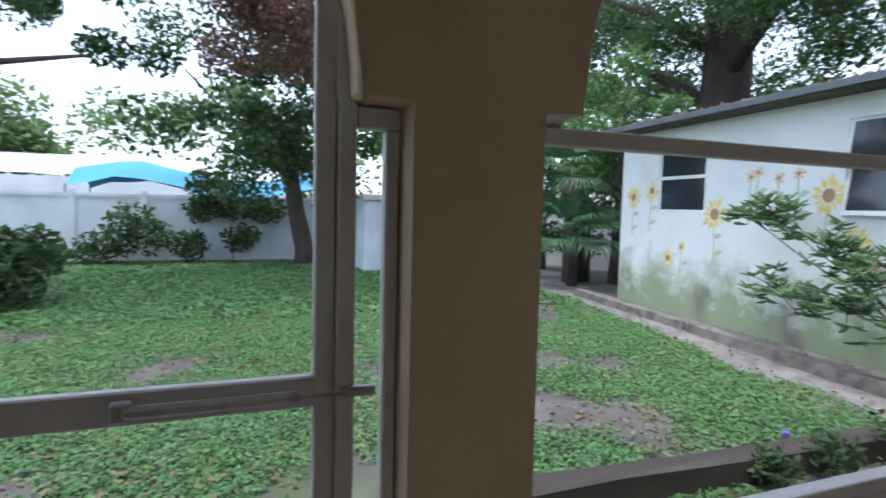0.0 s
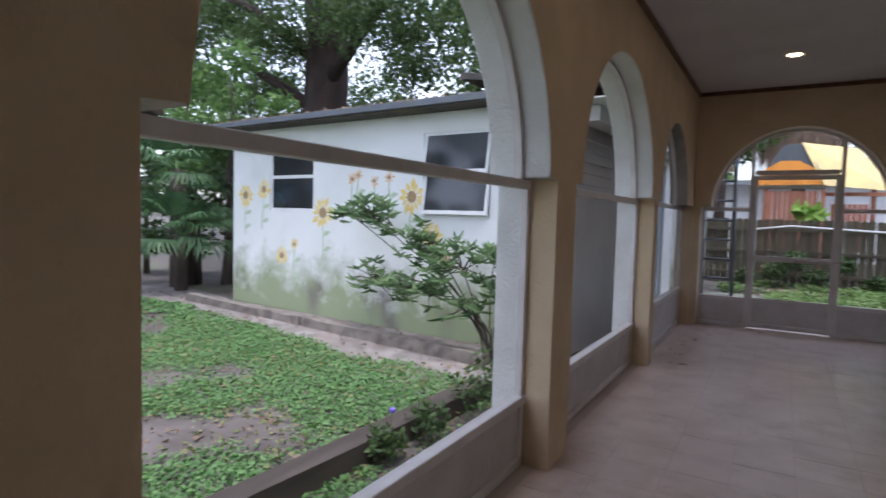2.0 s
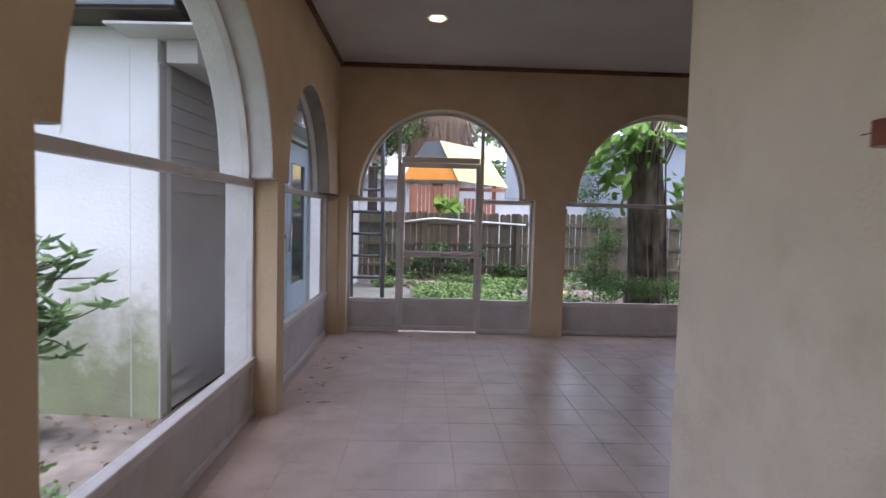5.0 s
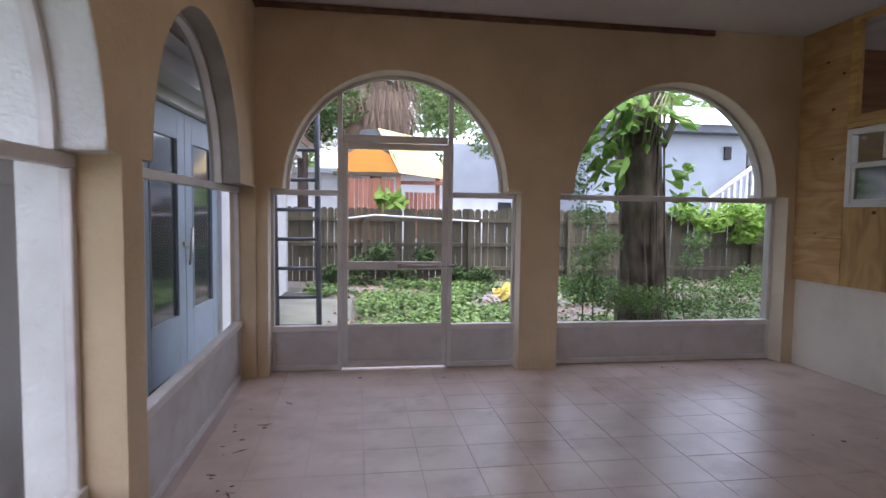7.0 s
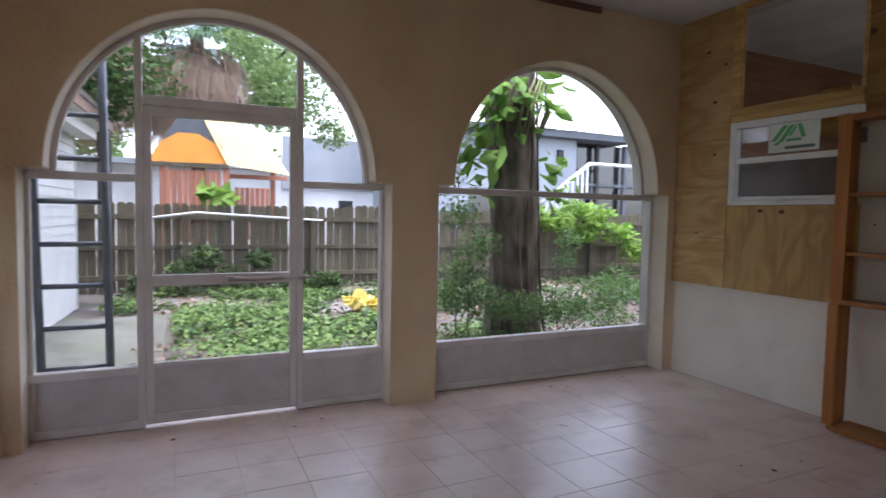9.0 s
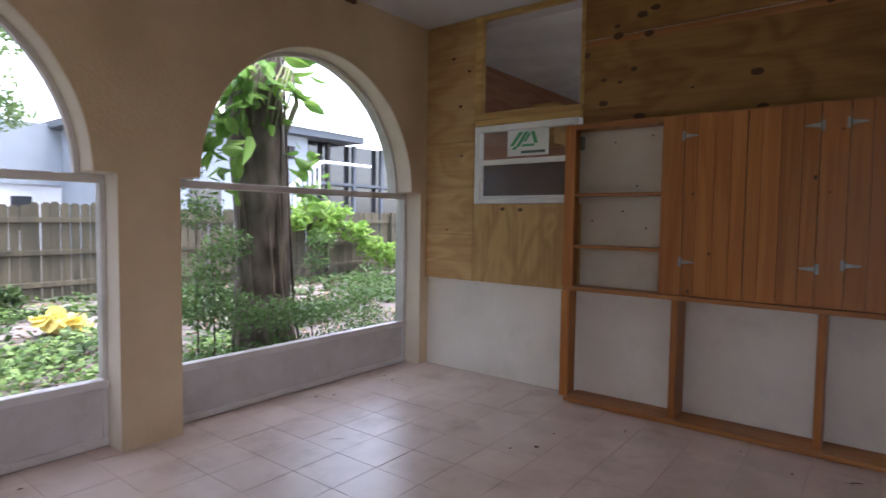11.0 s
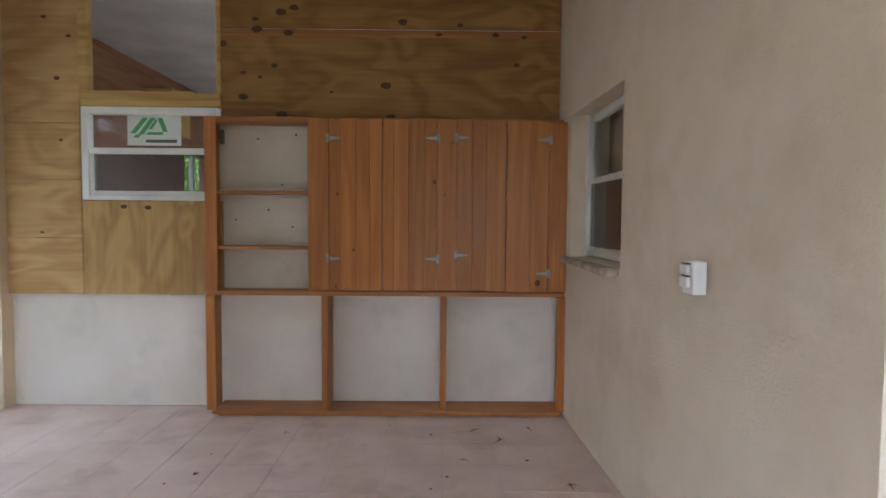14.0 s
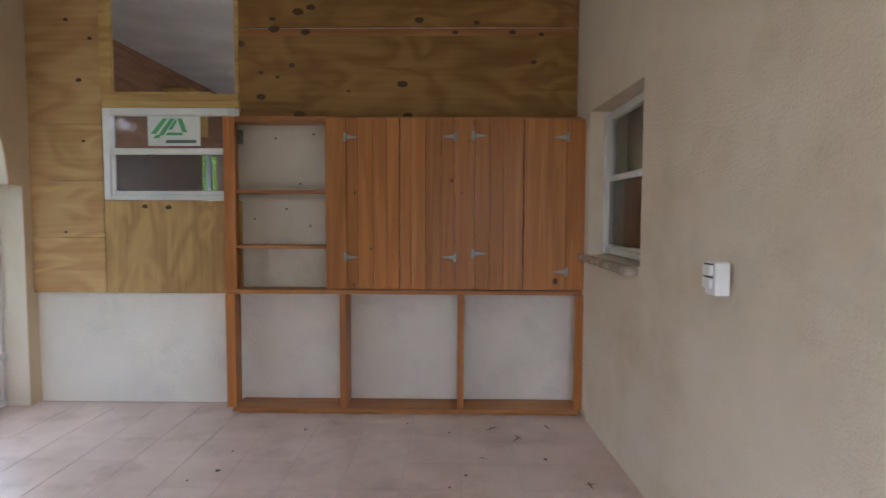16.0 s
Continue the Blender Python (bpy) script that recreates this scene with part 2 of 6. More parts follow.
M_SCREEN = screen_cloth("insect_screen", 0.08, (0.25, 0.25, 0.26))
M_LADDER = mat("ladder_metal", (0.20, 0.215, 0.24), 0.45, metal=0.6, scale=12)
M_STEEL = mat("galvanised", (0.42, 0.43, 0.42), 0.45, metal=0.9, scale=30)
M_BRASSY = mat("worn_latch", (0.45, 0.40, 0.36), 0.35, metal=0.7, scale=30)
M_BARK = mat("bark", (0.115, 0.085, 0.07), 0.95, col2=(0.045, 0.033, 0.028), scale=9, bump=1.0, bscale=22, stretch=(1, 1, 0.25))
M_LEAF = leafy("tree_leaf", (0.035, 0.07, 0.022), (0.085, 0.14, 0.04))
M_OAKBARK = mat("dark_oak_bark", (0.05, 0.031, 0.025), 0.95, col2=(0.02, 0.013, 0.011), scale=5, bump=1.0, bscale=14, stretch=(1, 1, 0.3))
M_VINEBARK = mat("ridged_bark", (0.20, 0.16, 0.13), 0.95, col2=(0.06, 0.045, 0.036), scale=9, bump=1.0, bscale=20, stretch=(1, 1, 0.45), stain=(0.10, 0.12, 0.055), stain_amt=0.5, stain_scale=3)
M_LEAF_F = leafy("far_pale_leaf", (0.13, 0.21, 0.07), (0.24, 0.33, 0.13), 0.45)
M_LEAF_B = leafy("bright_leaf", (0.16, 0.30, 0.05), (0.30, 0.45, 0.09), 0.45)
M_LEAF_M = leafy("mid_leaf", (0.07, 0.145, 0.04), (0.16, 0.27, 0.08), 0.4)
M_LEAF_R = leafy("rust_leaf", (0.16, 0.085, 0.06), (0.28, 0.15, 0.11), 0.5)
M_GRASS = leafy("lawn_leaf", (0.085, 0.19, 0.06), (0.20, 0.345, 0.125), 0.35)
M_FROND = leafy("palm_frond", (0.05, 0.11, 0.05), (0.10, 0.19, 0.08), 0.2)
M_DEAD = leafy("dead_frond", (0.17, 0.115, 0.078), (0.28, 0.195, 0.13), 0.2)
M_WHITEH = mat("far_white_wall", (0.80, 0.81, 0.82), 0.8, scale=1.0)
M_BLUEGREY = mat("blue_grey_siding", (0.34, 0.375, 0.41), 0.7, col2=(0.30, 0.335, 0.37), scale=1.5)
M_VINYL = mat("vinyl_fence", (0.72, 0.75, 0.79), 0.5, scale=2, stain=(0.5, 0.54, 0.52), stain_amt=0.4)


# ---- builders ----
def box(bm, x0, x1, y0, y1, z0, z1, mi=0):
    v = [bm.verts.new((x, y, z)) for x in (x0, x1) for y in (y0, y1) for z in (z0, z1)]
    for q in ((0, 1, 3, 2), (4, 6, 7, 5), (0, 4, 5, 1), (2, 3, 7, 6), (0, 2, 6, 4), (1, 5, 7, 3)):
        bm.faces.new([v[i] for i in q]).material_index = mi
    return v


def soft(bm, w=0.004, seg=2):
    """Round all the edges of a mesh a little."""
    bmesh.ops.bevel(bm, geom=bm.edges[:], offset=w, segments=seg, affect="EDGES", profile=0.6)
    return bm


def part(name, bm, material, parent=None, label=""):
    me = bpy.data.meshes.new(name)
    bmesh.ops.recalc_face_normals(bm, faces=bm.faces[:])
    bm.to_mesh(me)
    bm.free()
    for m in material if isinstance(material, (list, tuple)) else [material]:
        me.materials.append(m)
    ob = new(name, me)
    if parent:
        ob.parent = parent
    if label:
        ob["label"] = label
    return ob


def boxed(name, dims, material, parent=None, label="", bev=0.003):
    bm = bmesh.new()
    box(bm, *dims)
    if bev:
        soft(bm, bev, 1)
    return part(name, bm, material, parent, label)


def thing(name, label, category, group="", kind="", at=(0, 0, 0)):
    e = new(name)
    e.empty_display_size = 0.1
    e.location = at
    return tagged(e, label, category, group, kind)


def mesh_from(name, verts, faces, material, parent=None, smooth=False):
    me = bpy.data.meshes.new(name)
    me.from_pydata(verts.tolist() if hasattr(verts, "tolist") else verts, [], faces.tolist() if hasattr(faces, "tolist") else faces)
    me.materials.append(material)
    if smooth:
        me.polygons.foreach_set("use_smooth", [True] * len(me.polygons))
    ob = new(name, me)
    if parent:
        ob.parent = parent
    return ob


def leaves(name, centres, sizes, material, parent=None, up=0.35, aspect=0.5, seed=1, droop=0.0, broad=False, along=None):
    """Many small folded leaves, one island each, at the given centres."""
    rg = np.random.default_rng(seed)
    n = len(centres)
    d = rg.normal(size=(n, 3)) if along is None else np.array(along)
    if along is None:
        d[:, 2] = d[:, 2] * (1 - up) - droop
    d /= np.linalg.norm(d, axis=1)[:, None]
    s = np.cross(d, rg.normal(size=(n, 3)) * 0.6 + (0, 0, 1))
    s /= np.linalg.norm(s, axis=1)[:, None]
    nrm = np.cross(d, s)
    L = np.asarray(sizes)[:, None]
    a = centres - d * L * 0.5
    b = centres + d * L * 0.5
    m = centres - d * L * 0.05 - nrm * L * 0.06
    l_ = m + s * L * aspect * 0.5 + nrm * L * 0.12
    r_ = m - s * L * aspect * 0.5 + nrm * L * 0.12
    if broad:
        q = [centres + d * L * t_ + s * L * aspect * w_ + nrm * L * h_ for t_, w_, h_ in
             ((-0.5, 0, 0), (-0.42, 0.32, 0.05), (-0.1, 0.5, 0.1), (0.25, 0.3, 0.05), (0.55, 0, -0.08), (0.25, -0.3, 0.05), (-0.1, -0.5, 0.1), (-0.42, -0.32, 0.05))]
        v = np.stack(q, 1).reshape(-1, 3)
        i = np.arange(n)[:, None] * 8
        f = (i + np.array([[0, 1, 2, 3, 4]])).tolist() + (i + np.array([[0, 4, 5, 6, 7]])).tolist()
        return mesh_from(name, v, f, material, parent)
    v = np.stack([a, l_, b, r_], 1).reshape(-1, 3)
    i = np.arange(n)[:, None] * 4
    f = np.concatenate([i + np.array([[0, 1, 2]]), i + np.array([[0, 2, 3]])])
    return mesh_from(name, v, f, material, parent)


def blob_points(rg, centres, radii, n):
    """Points spread through a set of uneven clumps, denser at their skins."""
    k = rg.integers(0, len(centres), n)
    d = rg.normal(size=(n, 3))
    d /= np.linalg.norm(d, axis=1)[:, None]
    r = rg.random(n) ** 0.45
    return np.asarray(centres)[k] + d * (r * np.asarray(radii)[k])[:, None] * (1, 1, 0.75)


def limb(bm, pts, radii, sides=9, wob=0.0, seed=0):
    """A tapered, slightly uneven limb through points."""
    rg = random.Random(seed)
    rings = []
    q, last = None, None
    for i, (p, r) in enumerate(zip(pts, radii)):
        p = Vector(p)
        a = Vector(pts[max(0, i - 1)])
        b = Vector(pts[min(len(pts) - 1, i + 1)])
        d = (b - a).normalized()
        q = d.to_track_quat("Z", "Y") if q is None else last.rotation_difference(d) @ q
        last = d
        ring = []
        for k in range(sides):
            t = 2 * math.pi * k / sides
            rr = r * (1 + wob * (rg.random() - 0.5))
            ring.append(bm.verts.new(p + q @ Vector((math.cos(t) * rr, math.sin(t) * rr, 0))))
        rings.append(ring)
    for a, b in zip(rings, rings[1:]):
        for k in range(sides):
            bm.faces.new((a[k], a[(k + 1) % sides], b[(k + 1) % sides], b[k])).smooth = True
    bm.faces.new(rings[0])
    bm.faces.new(rings[-1])


# ---- setting ----
XL, YF, XR, XE, YC = -0.04, 8.40, 2.04, 4.86, 4.43
SPRING, CEIL, TH = 1.575, 3.06, 0.34
GZ = -0.13
WEST = [(-0.65, 1.14, 1.02), (1.94, 1.13, 1.02), (4.56, 1.165, 1.05, 1.0), (6.90, 0.98, 0.86, 0.86, 1.46)]
NORTH = [(1.12, 1.07, 0.945, 0.99), (3.665, 1.12, 0.99, 1.01)]


def arched_wall(name, to_world, u0, u1, top, bays, thick, mats, label, inner, arch_mat, jamb_mat=0):
    """A wall along u with arched bays: (centre, half width below, half width of the arch, rise, half width below on the far side).
    Jambs take jamb_mat and the arch soffit arch_mat as deep as `inner`; both are white beyond."""
    cuts = {u0, u1}
    for c, hl, ha, *r in bays:
        cuts |= {c - hl, c + (r[1] if len(r) > 1 else hl)}
        cuts |= {c - ha * math.cos(math.pi * k / 40) for k in range(41)}
    us = sorted(u for u in cuts if u0 - 1e-6 <= u <= u1 + 1e-6)

    def low(u, side):
        for c, hl, ha, *r in bays:
            d = abs(u + side * 1e-5 - c)
            if d < ha:
                q = abs(u - c) / ha
                return SPRING + (r[0] if r else ha) * math.sqrt(max(0, 1 - q * q)), 1
            if d < (r[1] if len(r) > 1 and u + side * 1e-5 > c else hl):
                return SPRING, 1
        return 0.0, 0

    bm = bmesh.new()

    def P(u, z, d):
        return bm.verts.new(to_world(u, z, d))
    for a, b in zip(us, us[1:]):
        if b - a < 1e-6:
            continue
        za, o = low(a, 1)
        zb, _ = low(b, -1)
        for d, mi in ((0, 0), (thick, 2)):
            bm.faces.new((P(a, za, d), P(b, zb, d), P(b, top, d), P(a, top, d))).material_index = mi
        if o:
            for d0, d1, mi in ((0, inner, arch_mat), (inner, thick, 1)):
                bm.faces.new((P(a, za, d0), P(b, zb, d0), P(b, zb, d1), P(a, za, d1))).material_index = mi
    for u in us:
        zl, zr = low(u, -1)[0], low(u, 1)[0]
        if u in (us[0], us[-1]):
            continue
        if abs(zl - zr) > 1e-3:
            for d0, d1, mi in ((0, inner, jamb_mat), (inner, thick, 1)):
                bm.faces.new((P(u, zl, d0), P(u, zr, d0), P(u, zr, d1), P(u, zl, d1))).material_index = mi
    bm.faces.new((P(u0, top, 0), P(u1, top, 0), P(u1, top, thick), P(u0, top, thick)))
    bmesh.ops.remove_doubles(bm, verts=bm.verts[:], dist=1e-5)
    for u in (u0, u1):
        bm.faces.new((P(u, 0, 0), P(u, top, 0), P(u, top, thick), P(u, 0, thick)))
    ob = part(name, bm, mats)
    worn = ob.modifiers.new("worn_edges", "BEVEL")
    worn.width, worn.segments, worn.limit_method, worn.angle_limit = 0.014, 3, "ANGLE", radians(50)
    return tagged(ob, label, "wall", kind="structure")


wall_west = arched_wall("wall_west", lambda u, z, d: (XL - d, u, z), 0.65, 5.80, CEIL + 0.1, WEST[1:3], TH, [M_TAN, M_WHITE_ST, M_WHITE_ST], "tan stucco porch wall with two round arches", 0.16, 1)
arched_wall("wall_west_1", lambda u, z, d: (XL - d, u, z), -3.4, 0.65, CEIL + 0.1, WEST[:1], 0.20, [M_TAN, M_WHITE_ST, M_WHITE_ST], "tan stucco porch wall with a door arch", 0.12, 0)
arched_wall("wall_west_2", lambda u, z, d: (XL - d, u, z), 5.80, YF + 0.002, CEIL + 0.1, WEST[3:], 0.20, [M_TAN, M_WHITE_ST, M_WHITE_ST, M_SOFFIT_SHADE], "tan stucco porch wall with one smaller arch", 0.195, 3)
wall_north = arched_wall("wall_north", lambda u, z, d: (u, YF + d, z), XL - 0.20, XE + 0.3, CEIL + 0.1, NORTH, 0.30, [M_TAN, M_WHITE_ST, M_WHITE_ST, M_CREAM], "tan stucco end wall with two round arches", 0.17, 3, 3)

bm = bmesh.new()
box(bm, XL - TH, XE + 0.3, -3.6, YF + 0.3, CEIL, CEIL + 0.1)
ceiling = tagged(part("ceiling", bm, M_CEIL), "smooth painted porch ceiling", "ceiling", kind="structure")

slab = tagged(boxed("floor", (XL - TH, XE + 0.3, -3.6, YF + 0.3, -0.25, -0.0028), M_GROUT, bev=0), "tiled porch floor with pinkish clay tiles", "floor", kind="structure")


# inner walls
bm = bmesh.new()
v = [bm.verts.new(p) for p in ((XR, -3.6, 0), (XR, 4.36, 0), (XE + 0.2, 4.48, 0), (XE + 0.2, 4.2, 0), (XR + 0.28, 4.1, 0), (XR + 0.28, -3.6, 0))]
w = [bm.verts.new((a.co.x, a.co.y, CEIL)) for a in v]
for i in range(6):
    j = (i + 1) % 6
    if i != 1:
        bm.faces.new((v[i], v[j], w[j], w[i]))
# long face with the kitchen window cut out of it
wx0, wx1, wz0, wz1 = 3.66, 4.60, 1.12, 2.06


def on_lateral(x, z, d=0.0):
    return (x, 4.36 + (x - XR) * (0.12 / (XE + 0.2 - XR)) - d, z)


for a, b, c, d in ((XR, wx0, 0, CEIL), (wx1, XE + 0.2, 0, CEIL), (wx0, wx1, 0, wz0), (wx0, wx1, wz1, CEIL)):
    bm.faces.new([bm.verts.new(on_lateral(*q)) for q in ((a, c), (b, c), (b, d), (a, d))])
for a, b, c, d in ((wx0, wx0, wz0, wz1), (wx1, wx1, wz0, wz1)):
    bm.faces.new([bm.verts.new(q) for q in (on_lateral(a, c), on_lateral(a, d), on_lateral(a, d, 0.25), on_lateral(a, c, 0.25))])
for z in (wz0, wz1):
    bm.faces.new([bm.verts.new(q) for q in (on_lateral(wx0, z), on_lateral(wx1, z), on_lateral(wx1, z, 0.25), on_lateral(wx0, z, 0.25))])
wall_inner = tagged(part("wall_inner", bm, M_CREAM), "cream textured stucco house wall with a corner", "wall", kind="structure")
wall_south = tagged(boxed("wall_south", (XL - TH, XR + 0.3, -3.6, -3.4, -0.1, CEIL), M_CREAM, bev=0), "cream stucco wall closing the porch", "wall", kind="structure")
wall_east = tagged(boxed("wall_east", (XE + 0.042, XE + 0.2, 4.3, YF + 0.1, -0.1, 0.81), M_BLOCK, bev=0), "white painted block wall under plywood sheathing", "wall", kind="structure")

# ground
bm = bmesh.new()
box(bm, -400, 400, -400, 400, GZ - 1, GZ)
M_GROUND = mat("soil", (0.135, 0.115, 0.105), 0.95, col2=(0.075, 0.062, 0.055), scale=2.5, bump=0.6, bscale=12, stain=(0.09, 0.14, 0.035), stain_scale=0.5, stain_amt=0.8)
ground = tagged(part("ground", bm, M_GROUND), "yard soil with patchy low green cover", "ground", kind="structure")


M_ORANGE = mat("orange_tarp", (0.75, 0.28, 0.03), 0.6, scale=3)
# Sky sheen on the slope is put in as a paler yellow.
M_YELLOW = mat("yellow_tarp", (0.74, 0.56, 0.22), 0.6, col2=(0.55, 0.42, 0.2), scale=2)
M_DARKTARP = mat("dark_tarp", (0.08, 0.09, 0.10), 0.6)
M_REDCEDAR = wood("cedar_slat", (0.36, 0.15, 0.09), (0.24, 0.09, 0.05), "z", rough=0.8)
M_CONC = mat("concrete", (0.14, 0.14, 0.125), 0.9, col2=(0.085, 0.09, 0.07), scale=3, bump=0.3, stain=(0.2, 0.24, 0.14), stain_amt=0.5)
M_TIE = wood("old_timber", (0.075, 0.058, 0.048), (0.035, 0.027, 0.022), "y", rough=0.95)
M_TIE2 = mat("grey_timber", (0.24, 0.21, 0.18), 0.95, col2=(0.12, 0.10, 0.085), scale=8, bump=0.6)
M_BLUE = mat("blue_tarp", (0.08, 0.33, 0.55), 0.6, scale=2)
M_PETAL = mat("sunflower_paint", (0.82, 0.60, 0.16), 0.85, col2=(0.80, 0.68, 0.36), scale=12)
M_SEED = mat("seed_paint", (0.42, 0.28, 0.15), 0.85, scale=20)
M_STEM = mat("stem_paint", (0.45, 0.55, 0.36), 0.9, col2=(0.55, 0.62, 0.48), scale=9)
M_ORPET = mat("orange_paint", (0.82, 0.52, 0.22), 0.85, scale=12)
M_STICKER = mat("sticker_white", (0.78, 0.80, 0.76), 0.5, scale=3)
M_STGREEN = mat("sticker_green", (0.10, 0.40, 0.16), 0.5, scale=3)
M_STDARK = mat("sticker_print", (0.10, 0.14, 0.11), 0.5, scale=3)
M_SAND = mat("sandy_soil", (0.27, 0.245, 0.23), 0.95, col2=(0.15, 0.13, 0.12), scale=5, bump=0.5, bscale=25, stain=(0.17, 0.12, 0.08), stain_amt=0.6, stain_scale=3)
M_PLASTIC = mat("white_plastic", (0.84, 0.84, 0.83), 0.4, scale=3)
M_BLACK = mat("black_gap", (0.02, 0.02, 0.02), 0.7)
M_GREYPLATE = mat("grey_plate", (0.50, 0.48, 0.47), 0.6, col2=(0.45, 0.42, 0.41), scale=6)
M_SILL = mat("worn_sill", (0.36, 0.29, 0.21), 0.8, col2=(0.55, 0.50, 0.42), scale=14, bump=0.5)
M_NICHE = mat("niche_grey", (0.17, 0.165, 0.165), 0.7, scale=8)
M_ROOMCEIL = mat("room_ceiling", (0.82, 0.81, 0.80), 0.9, scale=2, stain=(0.5, 0.45, 0.4), stain_amt=0.3)
M_DIRT = mat("debris", (0.14, 0.085, 0.05), 0.9, scale=30)
M_YELLEAF = leafy("yellow_leaf", (0.80, 0.66, 0.14), (0.86, 0.77, 0.34), 0.3)
M_DARKGLASS = mat("dark_pane", (0.03, 0.033, 0.037), 0.08, scale=1, spec=0.8)
M_LAMP = bpy.data.materials.new("lamp_glow")
M_LAMP.use_nodes = True
M_LAMP.node_tree.nodes["Principled BSDF"].inputs["Emission Color"].default_value = (1.0, 0.74, 0.40, 1)
M_LAMP.node_tree.nodes["Principled BSDF"].inputs["Emission Strength"].default_value = 5.0


# ---- screened bays ----
def arch_strip(bm, to_world, c, ha, rise, w, d0, d1, n=36):
    """A bent frame bar that lines the inside of an arch."""
    prev = None
    for k in range(n + 1):
        a = math.pi * k / n
        q = []
        for off in (0.0, w):
            u, z = c - (ha - off) * math.cos(a), SPRING + (rise - off) * math.sin(a)
            q += [bm.verts.new(to_world(u, z, d0)), bm.verts.new(to_world(u, z, d1))]
        if prev:
            for i, j in ((0, 1), (1, 3), (3, 2), (2, 0)):
                bm.faces.new((prev[i], prev[j], q[j], q[i]))
        prev = q


def cloth(name, to_world, c, hl, ha, rise, z0, d, parent, hr):
    """Screen cloth filling a bay from z0 up to the arch."""
    bm = bmesh.new()
    pts = [(c + hr, z0), (c + hr, SPRING - 0.03)]
    pts += [(c + ha * math.cos(math.pi * k / 24), SPRING + rise * math.sin(math.pi * k / 24)) for k in range(25)]
    pts += [(c - hl, SPRING - 0.03), (c - hl, z0)]
    bm.faces.new([bm.verts.new(to_world(u, z, d)) for u, z in pts])
    ob = part(name, bm, M_SCREEN, parent)
    return ob


def west(u, z, d):
    return (XL - d, u, z)


def north(u, z, d):
    return (u, YF + d, z)


def bar(name, tw, u0, u1, z0, z1, d0, d1, parent, material=None, label="", bev=0.004):
    a, b = tw(u0, z0, d0), tw(u1, z1, d1)
    return boxed(name, (min(a[0], b[0]), max(a[0], b[0]), min(a[1], b[1]), max(a[1], b[1]), z0, z1), material or M_ALU, parent, label, bev)


def screen_bay(label, tw, c, hl, ha, rise, d, sill=0.40, door=None, hr=None):
    """A screened arch: posts, spring bar, sill and kick panel; with a door's two posts in it where given."""
    e = thing("screen_panel", label, "screen window", "screened arches of the porch")
    f = 0.045
    hr = hr or hl
    spans = [(c - hl, c + hr)] if not door else [(c - hl, door[0]), (door[1], c + hr)]
    for a, b in spans:
        bar("spring_bar", tw, a, b, SPRING - 0.052, SPRING - 0.004, d, d + f, e)
        bar("sill_rail", tw, a, b, sill - 0.05, sill, d - 0.012, d + f + 0.01, e)
        bar("kick_panel", tw, a + 0.001, b - 0.001, 0.045, sill - 0.045, d + 0.016, d + 0.026, e, M_PANEL, "grey aluminium kick panel", 0.001)
        bar("base_rail", tw, a, b, 0.002, 0.05, d, d + f, e)
        pw = 0.032 if door and d < 0.1 else 0.026 if door else 0.039
        for q in (a + 0.001, b - 0.001 - pw):
            if not door or min(abs(q - door[0]), abs(q - door[1])) > 0.06:
                bar("post", tw, q, q + pw, 0.05, SPRING - 0.054, d + 0.002, d + f - 0.002, e)
    bm = bmesh.new()
    arch_strip(bm, tw, c, ha - 0.002, rise - 0.002, 0.028, d, d + f)
    part("arch_frame", bm, M_ALU, e)
    cloth("screen_cloth", tw, c, hl - 0.01, ha - 0.01, rise - 0.01, sill - 0.01, d + 0.03, e, hr - 0.01)
    if door:
        for u in door:
            s = 0.042 if u == door[0] else -0.042
            z1 = SPRING + rise * math.sqrt(max(0, 1 - ((u + s - c) / ha) ** 2)) - 0.02
            bar("door_post", tw, min(u, u + s), max(u, u + s), 0.004, z1, d - 0.006, d + f + 0.006, e)
        bar("head", tw, door[0] + 0.051, door[1] - 0.051, 1.99, 2.05, d - 0.004, d + f, e)
    return e


